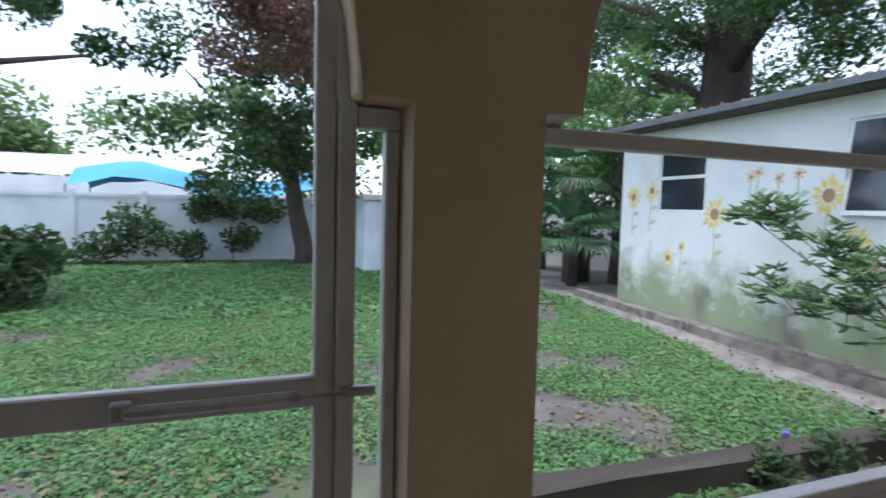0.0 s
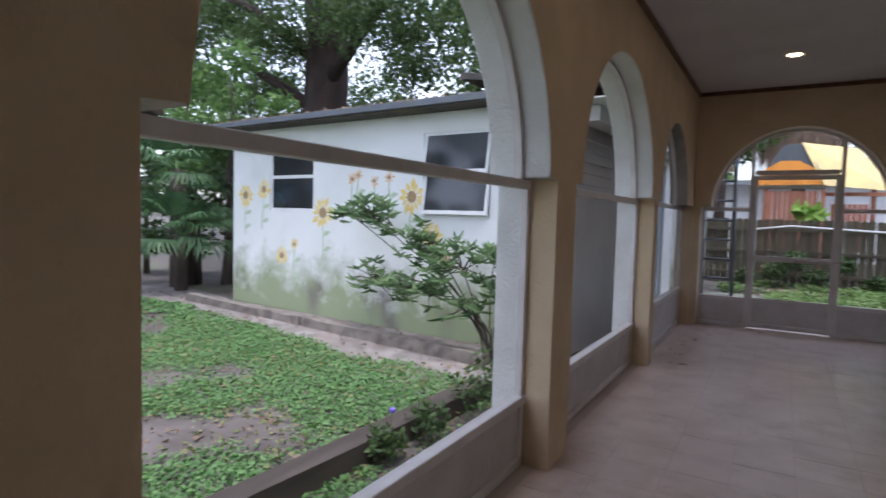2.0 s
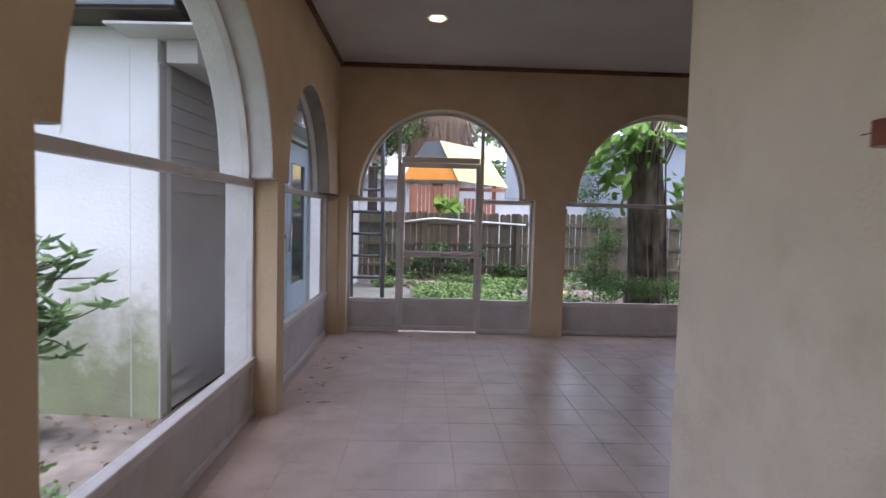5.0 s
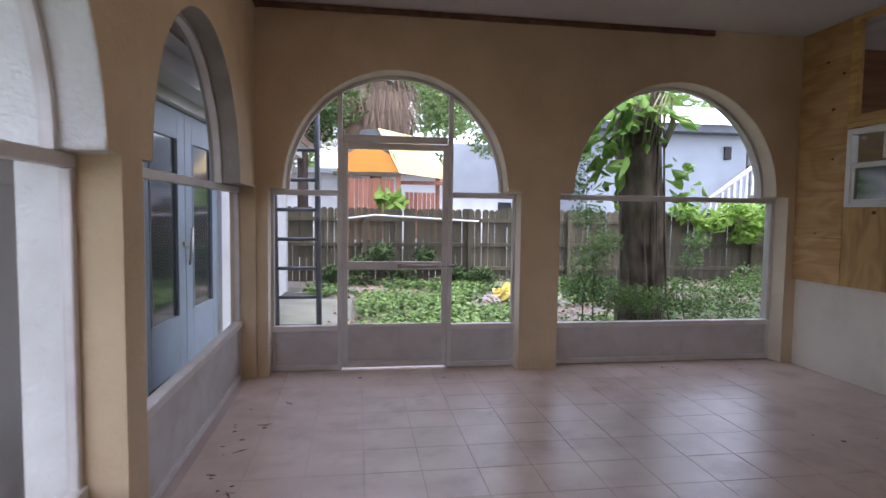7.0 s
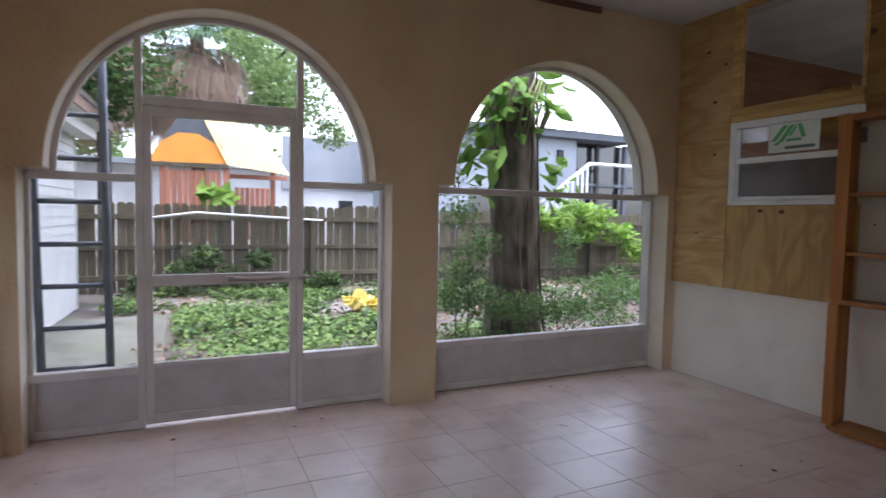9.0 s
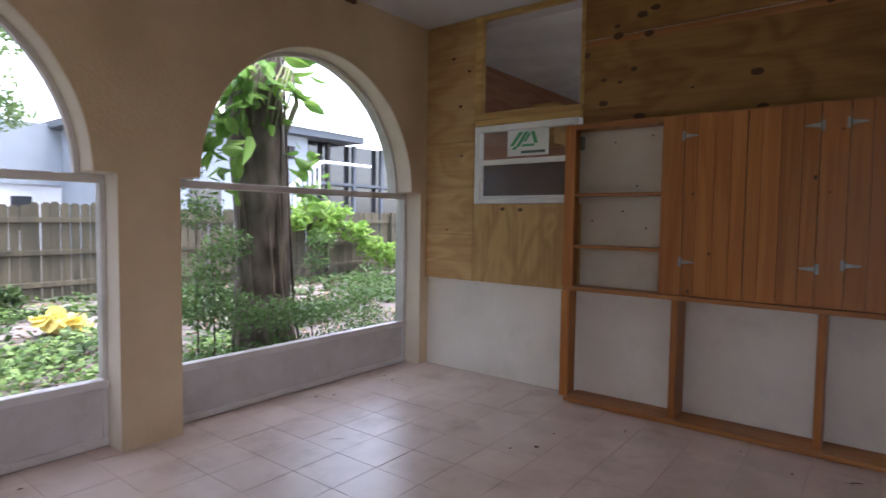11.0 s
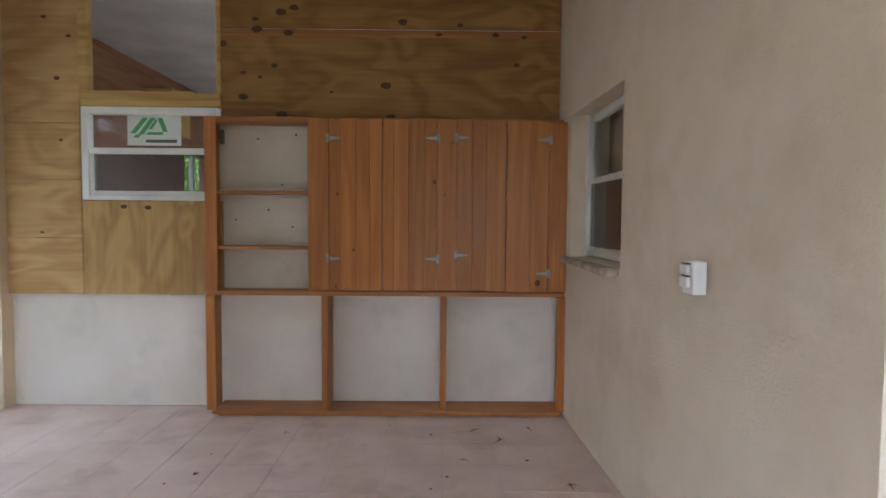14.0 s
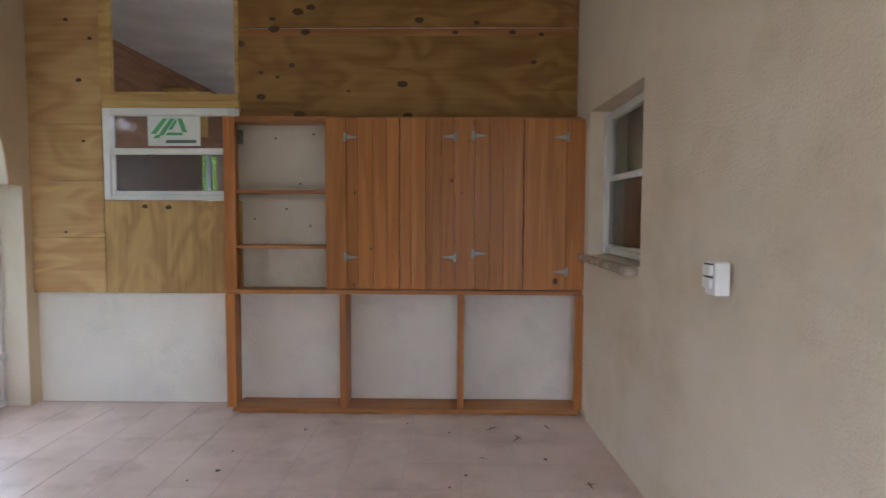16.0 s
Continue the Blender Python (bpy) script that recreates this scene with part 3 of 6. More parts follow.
def screen_door(label, tw, u0, u1, d, latch_right, lift=0.0):
    e = thing("screen_door", label, "screen door", "screen doors")
    w, z1 = 0.046, 1.985
    bar("stile", tw, u0, u0 + w, 0.02, z1, d, d + 0.03, e)
    bar("stile", tw, u1 - w, u1, 0.02, z1, d, d + 0.03, e)
    bar("top_rail", tw, u0 + w, u1 - w, z1 - 0.055, z1, d, d + 0.03, e)
    bar("mid_rail", tw, u0 + w, u1 - w, 0.885 + lift, 0.955 + lift, d, d + 0.03, e)
    bar("lower_rail", tw, u0 + w, u1 - w, 0.375, 0.405, d, d + 0.03, e)
    bar("bottom_rail", tw, u0 + w, u1 - w, 0.02, 0.075, d, d + 0.03, e)
    bar("kick_panel", tw, u0 + w, u1 - w, 0.076, 0.374, d + 0.012, d + 0.018, e, M_PANEL, "grey kick panel with dirt marks", 0.001)
    bm = bmesh.new()
    bm.faces.new([bm.verts.new(tw(u, z, d + 0.016)) for u, z in ((u0 + w, 0.41), (u1 - w, 0.41), (u1 - w, z1 - 0.05), (u0 + w, z1 - 0.05))])
    part("screen_cloth", bm, M_SCREEN, e)
    a, b = (u1 - 0.42, u1 - 0.08) if latch_right else (u0 + 0.08, u0 + 0.42)
    h = bar("closer_tube", tw, a, b, 0.905 + lift, 0.932 + lift, d - 0.035, d - 0.01, e, M_BRASSY, "metal door closer tube", 0.008)
    bar("closer_arm", tw, b, b + 0.11, 0.913 + lift, 0.921 + lift, d - 0.026, d - 0.018, e, M_BRASSY)
    bar("bracket", tw, b + 0.09, b + 0.17, 0.908 + lift, 0.93 + lift, d - 0.03, d - 0.006, e, M_BRASSY)
    bar("bracket", tw, a - 0.02, a + 0.02, 0.9 + lift, 0.94 + lift, d - 0.03, d - 0.001, e, M_BRASSY)
    return e


DW, DN = 0.145, 0.165
screen_bay("white aluminium screen frame around a porch door arch", west, -0.65, 1.14, 1.02, 1.02, 0.092, 0.40, (-0.78, 0.388))
screen_door("white aluminium screen door, closed, facing the lawn", west, -0.737, 0.345, 0.098, True, 0.016)
screen_bay("white screened arch with grey kick panel facing lawn", west, 1.94, 1.13, 1.02, 1.02, DW)
screen_bay("white screened arch with grey kick panel facing siding", west, 4.56, 1.165, 1.05, 1.0, DW)
screen_bay("small white screened arch facing blue-grey double doors", west, 6.90, 0.98, 0.86, 0.86, 0.12, 0.49, None, 1.46)
screen_bay("white aluminium screen frame around end wall door", north, 1.12, 1.07, 0.945, 0.99, DN, 0.395, (0.605, 1.61))
screen_door("white aluminium screen door, closed, dirty kick panel", north, 0.648, 1.567, DN + 0.006, True)
screen_bay("white screened arch with grey kick panel before tree", north, 3.665, 1.12, 0.99, 1.01, DN, 0.39)

# ceiling trim and downlight
trim = tagged(boxed("trim", (XL + 0.002, XL + 0.03, -3.3, YF - 0.002, CEIL - 0.055, CEIL - 0.004), M_TRIM), "dark brown wooden ceiling trim", "trim", kind="structure")
tagged(boxed("trim", (XL + 0.031, 3.95, YF - 0.03, YF - 0.002, CEIL - 0.05, CEIL - 0.004), M_TRIM), "dark brown wooden ceiling trim ending short", "trim", kind="structure")
lamp = thing("ceiling_light", "small round recessed downlight, switched on", "ceiling light", "row of downlights", at=(1.0, 6.9, CEIL))
bm = bmesh.new()
bmesh.ops.create_circle(bm, cap_ends=True, segments=24, radius=0.062)
part("lens", bm, M_LAMP, lamp).location.z = -0.006
bm = bmesh.new()
limb(bm, [(0, 0, -0.009), (0, 0, -0.001)], [0.085, 0.09], 28)
bmesh.ops.delete(bm, geom=[f for f in bm.faces if len(f.verts) > 4], context="FACES")
part("ring", bm, M_PLASTIC, lamp)
for ly in (3.0, 4.95):
    copy_thing(lamp, pose(1.0, ly, CEIL))

# ---- plywood wall ----
def ply(name, y0, y1, z0, z1, m, x=XE, th=0.016):
    return boxed(name, (x, x + th, y0, y1, z0, z1), m, east, bev=0.0015)


east = thing("plywood_sheathing", "raw plywood sheets with dark knots around an opening", "wall", kind="structure")
# Arch-side sheets get the paler, daylight-tinted wood; those above the bookcase the darker.
for y0, y1, z0, z1, m in ((7.868, 8.398, 0.812, 1.21, M_PLY_LIT), (7.868, 8.398, 1.213, 1.62, M_PLY_LIT), (7.868, 8.398, 1.623, 2.02, M_PLY_LIT), (7.868, 8.398, 2.024, CEIL, M_PLY_LIT), (6.87, 7.862, 0.812, 1.478, M_PLY_V),
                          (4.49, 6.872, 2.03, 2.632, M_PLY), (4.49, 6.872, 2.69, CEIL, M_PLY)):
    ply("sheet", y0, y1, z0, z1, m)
ply("strip", 4.49, 6.872, 2.633, 2.686, M_PINE_H, XE + 0.008)
ply("backing", 4.49, 6.93, 0.812, 2.028, M_BACKING, XE + 0.004)
for y0, y1, z0, z1, t_ in ((7.80, 7.866, 2.236, CEIL, 0.06), (6.873, 6.905, 2.236, CEIL, 0.05), (6.906, 7.80, 3.02, CEIL, 0.05)):
    boxed("stud", (XE - 0.004, XE + t_, y0, y1, z0, z1), M_LUMBER, east)
boxed("header", (XE - 0.02, XE + 0.14, 6.872, 7.85, 2.136, 2.182), M_LUMBER, east)
boxed("header", (XE - 0.03, XE + 0.14, 6.874, 7.85, 2.183, 2.226), M_LUMBER, east)
boxed("lath", (XE - 0.035, XE + 0.03, 7.06, 7.85, 2.227, 2.24), M_LUMBER, east)
rk = random.Random(5)
KN = [(6.63, 2.75, 0.02), (6.40, 2.66, 0.03), (6.36, 2.83, 0.03), (6.45, 2.80, 0.035), (6.62, 2.68, 0.035), (6.86, 2.58, 0.03), (6.72, 2.38, 0.018), (6.60, 2.35, 0.015),
      (6.50, 2.43, 0.022), (6.72, 2.21, 0.03), (6.45, 2.09, 0.04), (5.72, 2.30, 0.035), (5.68, 2.08, 0.03), (5.6, 2.74, 0.03), (5.35, 2.655, 0.02), (4.95, 2.655, 0.022),
      (5.2, 2.72, 0.02), (4.75, 2.64, 0.018), (8.02, 2.33, 0.02), (8.1, 2.75, 0.018), (7.93, 2.62, 0.016), (8.15, 1.25, 0.012), (8.0, 1.9, 0.014), (7.57, 1.435, 0.022), (7.40, 1.43, 0.022), (6.1, 2.25, 0.012), (4.8, 2.45, 0.02)]
for y, z, r in KN:
    bm = bmesh.new()
    bm.faces.new([bm.verts.new((XE - 0.001, y + r * (1 + 0.25 * rk.random()) * math.cos(k * 0.628), z + 0.62 * r * (1 + 0.3 * rk.random()) * math.sin(k * 0.628))) for k in range(10)])
    part("knot", bm, M_KNOT, east, "dark round knot")


def sash_window(name, label, tw, u0, u1, z0, z1, d, back, low_dark=False):
    """White vinyl single-hung window with two panes."""
    e = thing(name, label, "window", kind="")
    f, zm = 0.05, z0 + (z1 - z0) * 0.53
    for n_, a, b, c, d_ in (("jamb", u0, u0 + f, z0, z1), ("jamb", u1 - f, u1, z0, z1), ("head", u0 + f, u1 - f, z1 - f, z1), ("sill", u0 + f, u1 - f, z0, z0 + 0.035)):
        bar(n_, tw, a, b, c, d_, d, d + 0.07, e, M_PLASTIC)
    bar("meeting_rail", tw, u0 + f, u1 - f, zm - 0.022, zm + 0.022, d + 0.008, d + 0.05, e, M_PLASTIC)
    for n_, a, b, c, d_ in (("sash_stile", u0 + f, u0 + f + 0.03, z0 + 0.036, zm - 0.023), ("sash_stile", u1 - f - 0.03, u1 - f, z0 + 0.036, zm - 0.023), ("sash_rail", u0 + f + 0.031, u1 - f - 0.031, z0 + 0.036, z0 + 0.066)):
        bar(n_, tw, a, b, c, d_, d + 0.014, d + 0.045, e, M_PLASTIC)
    for c, d_, q in ((zm + 0.022, z1 - f, 0.045), (z0 + 0.06, zm - 0.022, 0.03)):
        bm = bmesh.new()
        bm.faces.new([bm.verts.new(tw(a, b, d + q)) for a, b in ((u0 + f, c), (u1 - f, c), (u1 - f, d_), (u0 + f, d_))])
        part("pane", bm, M_GLASS if q > 0.04 or not low_dark else M_GLASSD, e).visible_shadow = False
    bm = bmesh.new()
    bm.faces.new([bm.verts.new(tw(a, b, d + 0.018)) for a, b in ((u0 + f + 0.028, z0 + 0.064), (u1 - f - 0.028, z0 + 0.064), (u1 - f - 0.028, zm - 0.02), (u0 + f + 0.028, zm - 0.02))])
    part("insect_screen", bm, M_WSCREEN, e, "dark insect screen").visible_shadow = False
    return e


def eastw(u, z, d):
    return (XE + d, u, z)


win = sash_window("window", "new white vinyl window with sticker, in plywood wall", eastw, 6.90, 7.855, 1.482, 2.134, -0.012, 0, True)
bm = bmesh.new()
bm.faces.new([bm.verts.new((XE + 0.028, y, z)) for y, z in ((7.55, 1.87), (7.17, 1.87), (7.17, 2.08), (7.55, 2.08))])
part("sticker", bm, M_STICKER, win, "white and green maker sticker")
# the maker's mark as plain green shapes over a dark bar, none overlapping another
for q in (((7.53, 1.955), (7.49, 1.955), (7.40, 2.065), (7.44, 2.065)), ((7.475, 1.945), (7.435, 1.945), (7.35, 2.065), (7.385, 2.065)), ((7.51, 1.925), (7.47, 1.925), (7.453, 1.947), (7.492, 1.947)),
          ((7.42, 1.945), (7.30, 1.945), (7.295, 1.965), (7.405, 1.965)), ((7.335, 2.065), (7.30, 2.065), (7.265, 1.967), (7.30, 1.967)), ((7.345, 2.063), (7.337, 2.04), (7.375, 1.985), (7.40, 1.985))):
    bm = bmesh.new()
    bm.faces.new([bm.verts.new((XE + 0.026, y, z)) for y, z in q])
    part("print", bm, M_STGREEN, win)
bm = bmesh.new()
bm.faces.new([bm.verts.new((XE + 0.026, y, z)) for y, z in ((7.42, 1.89), (7.20, 1.89), (7.20, 1.912), (7.42, 1.912))])
part("print", bm, M_STDARK, win)

# the room behind the plywood wall, with its sloping ceiling
room = thing("back_room", "unfinished room seen through the opening", "room", kind="structure")
boxed("ceiling", (XE + 0.02, 11.2, 4.1, 8.8, CEIL + 0.001, CEIL + 0.1), M_ROOMCEIL, room, bev=0)
boxed("floor", (XE + 0.21, 11.2, 4.2, 8.8, -0.1, 0.0), M_CONC, room, bev=0)
# Opening in this unseen wall is added to let daylight into the room.
for q in ((XE + 0.21, 6.2, 4.1, 4.2, 0, CEIL), (8.2, 11.2, 4.1, 4.2, 0, CEIL), (6.2, 8.2, 4.1, 4.2, 0, 0.6), (6.2, 8.2, 4.1, 4.2, 2.6, CEIL)):
    boxed("side_wall", q, M_ROOMCEIL, room, bev=0)
for q in ((XE + 0.21, 8.22, 8.63, 8.75, 0, CEIL), (8.95, 11.2, 8.63, 8.75, 0, CEIL), (8.22, 8.95, 8.63, 8.75, 0, 1.5), (8.22, 8.95, 8.63, 8.75, 2.2, CEIL)):
    boxed("side_wall", q, M_REDPLY, room, bev=0)
boxed("back_wall", (11.1, 11.2, 4.2, 8.62, 0, CEIL), M_ROOMCEIL, room, bev=0)
boxed("mullion", (8.5, 8.54, 8.64, 8.7, 1.5, 2.2), M_PLASTIC, room)
boxed("block", (7.2, 7.65, 8.3, 8.62, 2.3, 2.80), M_LUMBER, room)
for y in (8.05, 8.2):
    boxed("stud", (XE + 0.21, XE + 0.25, y, y + 0.04, 0, CEIL), M_PINE, room)

# ---- bookcase ----
CX = 4.706
case = thing("bookcase", "pine wall bookcase with plank doors and open shelves", "bookcase")


def pine(name, x0, x1, y0, y1, z0, z1, m=None, parent=None, label=""):
    return boxed(name, (x0, x1, y0, y1, z0, z1), m or M_PINE, parent or case, label, 0.0012)


XB = XE - 0.002
pine("side", CX, XB, 6.89, 6.93, 0.03, 2.046)
pine("side", CX, XB, 4.455, 4.49, 0.03, 2.03)
pine("top_board", CX, XB, 4.491, 6.889, 2.01, 2.046, M_PINE_H)
pine("middle_shelf", CX - 0.012, XB, 4.491, 6.889, 0.832, 0.862, M_PINE_H)
pine("bottom_board", CX - 0.04, XE + 0.04, 4.491, 6.889, 0.012, 0.036, M_PINE_H)
pine("plinth", CX - 0.03, CX + 0.03, 4.5, 6.85, 0.0, 0.0115, M_PINE_H)
pine("face_board", CX - 0.026, CX - 0.001, 6.866, 6.93, 0.037, 0.83)
pine("face_board", CX - 0.018, CX - 0.001, 6.85, 6.93, 0.863, 2.046)
pine("face_board", CX - 0.026, CX - 0.001, 4.462, 4.52, 0.037, 0.83)
pine("face_rail", CX - 0.018, CX - 0.001, 6.23, 6.849, 2.006, 2.046, M_PINE_H)
for y in (6.10, 5.283):
    pine("upright", CX - 0.012, XE + 0.04, y, y + 0.042, 0.037, 0.831)
pine("divider", CX, XB, 6.215, 6.235, 0.863, 2.009)
pine("shelf", CX + 0.004, XB, 6.236, 6.889, 1.526, 1.55, M_PINE_H)
pine("shelf", CX + 0.004, XB, 6.236, 6.889, 1.146, 1.168, M_PINE_H)
tagged(boxed("wood_strip", (XE - 0.022, XE - 0.002, 6.935, 6.965, 0.56, 0.86), M_PINE), "short pine strip fixed beside the bookcase", "wood strip")


# a bent metal clip and old nail heads left in the open shelves
boxed("metal_clip", (XE - 0.03, XE - 0.003, 6.85, 6.882, 1.88, 1.975), M_NICHE, case, "bent grey metal clip", 0.004)
for y, z in ((6.62, 1.92), (6.35, 1.95), (6.45, 1.60), (6.78, 1.35), (6.55, 1.42), (6.38, 1.30)):
    boxed("nail_head", (XE - 0.001, XE + 0.003, y - 0.006, y + 0.006, z - 0.006, z + 0.006), M_BLACK, case, bev=0.001)


def plank_row(name, y0, y1, widths, z0=0.868, z1=2.036, label=""):
    """A stile or a door leaf of upright planks."""
    first = None
    tot = sum(widths)
    y = y1
    for i, w_ in enumerate(widths):
        a = y - w_ / tot * (y1 - y0)
        dx = rk.uniform(-0.0015, 0.0015)
        ob = pine(name if first is None else "plank", CX - 0.02 + dx, CX - 0.001, a + 0.0006, y - 0.0006, z0 + rk.uniform(0, 0.003), z1 + rk.uniform(-0.004, 0.004), parent=first or case, label=label if first is None else "")
        first = first or ob
        y = a
    return first


plank_row("stile", 6.088, 6.23, [1])
d1 = plank_row("door", 5.726, 6.086, [0.8, 1.1, 1, 0.9])
d2 = plank_row("door", 5.354, 5.722, [0.9, 1.2, 1.3, 1])
plank_row("stile", 5.217, 5.352, [1])
d3 = plank_row("door", 4.884, 5.215, [1, 0.9, 1.3])
d4 = plank_row("door", 4.595, 4.880, [1.4, 1])
plank_row("stile", 4.456, 4.593, [1], z1=2.02)


def t_hinge(y, z, way, parent):
    bm = bmesh.new()
    x = CX - 0.0225
    for q in (((y, z - 0.03), (y - way * 0.018, z - 0.03), (y - way * 0.018, z + 0.03), (y, z + 0.03)),
              ((y, z - 0.014), (y + way * 0.078, z - 0.004), (y + way * 0.078, z + 0.004), (y, z + 0.014))):
        f_ = bm.faces.new([bm.verts.new((x, a, b)) for a, b in q])
    r = bmesh.ops.extrude_face_region(bm, geom=bm.faces[:])
    bmesh.ops.translate(bm, vec=(-0.003, 0, 0), verts=[g for g in r["geom"] if isinstance(g, bmesh.types.BMVert)])
    h = part("hinge", bm, M_STEEL, parent, "galvanised steel tee hinge")
    boxed("pin", (x - 0.009, x - 0.001, y - 0.004, y + 0.004, z - 0.03, z + 0.03), M_STEEL, h, bev=0.002)


for y, way, dd, zz in ((6.088, -1, d1, (1.09, 1.905)), (5.353, 1, d2, (1.09, 1.91)), (5.216, -1, d3, (1.118, 1.915)), (4.594, 1, d4, (0.995, 1.905))):
    for z in zz:
        t_hinge(y, z, way, dd)
for y, z, r in ((5.37, 1.615, 0.011), (6.03, 1.53, 0.008), (5.92, 1.15, 0.008), (6.04, 0.90, 0.009), (4.66, 0.93, 0.018), (5.3, 1.53, 0.006), (5.25, 1.88, 0.006)):
    bm = bmesh.new()
    bm.faces.new([bm.verts.new((CX - 0.0235, y + r * math.cos(k * 0.785), z + 1.3 * r * math.sin(k * 0.785))) for k in range(8)])
    part("knot", bm, M_KNOT, case)

# ---- house wall: window, sill, outlet box, niche, cabinet ----
sl = 0.12 / (XE + 0.2 - XR)


def lateral(u, z, d):
    return (u, 4.36 + (u - XR) * sl - d, z)


kwin = sash_window("window", "white kitchen window in cream stucco wall", lateral, wx0 + 0.01, wx1 - 0.01, wz0 + 0.01, wz1 - 0.01, 0.09, 0, True)
tagged(boxed("window_sill", (3.67, XE - 0.003, 4.425, 4.505, 1.075, 1.118), M_SILL, bev=0.01), "worn stone window sill on stucco wall", "window sill")
boxed("counter", (3.3, 5.05, 2.6, 3.9, 0.9, 0.95), M_PLASTIC).name = "kitchen_shelf"
tagged(bpy.data.objects["kitchen_shelf"], "pale kitchen counter seen through a window", "counter")
kit = thing("kitchen", "dim kitchen behind the window", "room", kind="structure")
boxed("wall", (XR + 0.3, 5.2, 1.4, 1.5, -0.1, CEIL), M_CREAM, kit, bev=0)
boxed("wall", (5.1, 5.2, 1.5, 4.05, -0.1, CEIL), M_WHITE_ST, kit, bev=0)
boxed("ceiling", (XR + 0.29, 5.2, 1.4, 4.1, CEIL - 0.2, CEIL - 0.1), M_CEIL, kit, bev=0)
boxed("floor", (XR + 0.29, 5.2, 1.4, 4.1, -0.1, 0), M_CONC, kit, bev=0)
outlet = thing("outlet_box", "white weatherproof outlet box on cream stucco", "outlet box")
boxed("box", (2.776, 2.862, 4.405, 4.455, 1.10, 1.218), M_PLASTIC, outlet, bev=0.004)
for z in (1.125, 1.17):
    cov = boxed("flap", (2.79, 2.85, 4.456, 4.472, z, z + 0.036), M_PLASTIC, outlet, "hinged outlet flap", 0.004)
    boxed("gap", (2.794, 2.846, 4.4552, 4.466, z + 0.037, z + 0.041), M_BLACK, outlet, bev=0)
niche = thing("wall_plate", "grey square plate around a panel painted dark as a niche", "wall plate")
bm = bmesh.new()
ro, ri = ((2.815, 1.04), (3.167, 1.04), (3.167, 1.345), (2.815, 1.345)), ((2.931, 1.095), (3.089, 1.095), (3.089, 1.28), (2.931, 1.28))
lv = [[bm.verts.new((x, y, z)) for y, z in q] for q, x in ((ro, XR - 0.001), (ro, XR - 0.024), (ri, XR - 0.024), (ri, XR - 0.001))]
for a, b in zip(lv, lv[1:]):
    for i in range(4):
        bm.faces.new((a[i], a[(i + 1) % 4], b[(i + 1) % 4], b[i]))
part("plate", bm, M_GREYPLATE, niche)
# Flat panel; the hole's shade is put into its dark grey.
boxed("niche_shade_panel", (XR - 0.004, XR - 0.0015, 2.931, 3.089, 1.096, 1.279), M_NICHE, niche, bev=0)
cab = thing("wall_cabinet", "red-stained wooden wall cabinet with shelf ends", "cabinet")
boxed("body", (1.755, XR - 0.001, 1.5, 2.47, 1.592, 2.62), M_CABINET, cab, bev=0.004)
for q in ((1.737, 1.754, 1.51, 1.57, 1.60, 2.6), (1.737, 1.754, 2.40, 2.46, 1.60, 2.6), (1.737, 1.754, 1.95, 2.01, 1.60, 2.6)):
    boxed("door_stile", q, M_CABINET, cab)
for q in ((1.742, 1.754, 1.571, 1.949, 1.60, 2.6), (1.742, 1.754, 2.011, 2.399, 1.60, 2.6)):
    boxed("door_panel", q, M_CABINET, cab)


def shelf_end(name, z0, z1, y1):
    bm = bmesh.new()
    pts = [(XR - 0.001, 1.5), (1.73, 1.5), (1.73, 2.49), (1.885, 2.56), (1.885, y1), (1.90, y1 + 0.012), (XR - 0.001, y1 + 0.012)]
    f_ = bm.faces.new([bm.verts.new((x, y, z0)) for x, y in pts])
    r = bmesh.ops.extrude_face_region(bm, geom=[f_])
    bmesh.ops.translate(bm, vec=(0, 0, z1 - z0), verts=[g for g in r["geom"] if isinstance(g, bmesh.types.BMVert)])
    part(name, bm, M_REDWOOD, cab)


shelf_end("lower_shelf", 1.533, 1.59, 3.15)
bm = bmesh.new()
prof = [(3.21, 2.006), (3.21, 1.955), (3.05, 1.945), (3.0, 1.925), (2.96, 1.905), (2.90, 1.92), (2.825, 1.95), (2.472, 1.95), (2.472, 2.006)]
f_ = bm.faces.new([bm.verts.new((1.88, y, z)) for y, z in prof])
r = bmesh.ops.extrude_face_region(bm, geom=[f_])
bmesh.ops.translate(bm, vec=(XR - 0.002 - 1.88, 0, 0), verts=[g for g in r["geom"] if isinstance(g, bmesh.types.BMVert)])
part("corbel", bm, M_REDWOOD, cab, "carved shelf bracket")
boxed("bracket", (1.95, 1.985, 2.471, 2.50, 1.63, 1.69), M_BLACK, cab, "small black bracket", 0.002)
boxed("nail", (1.90, 1.902, 3.163, 3.20, 1.565, 1.567), M_BLACK, cab, bev=0)
boxed("nail", (1.90, 1.902, 3.212, 3.25, 1.98, 1.982), M_BLACK, cab, bev=0)

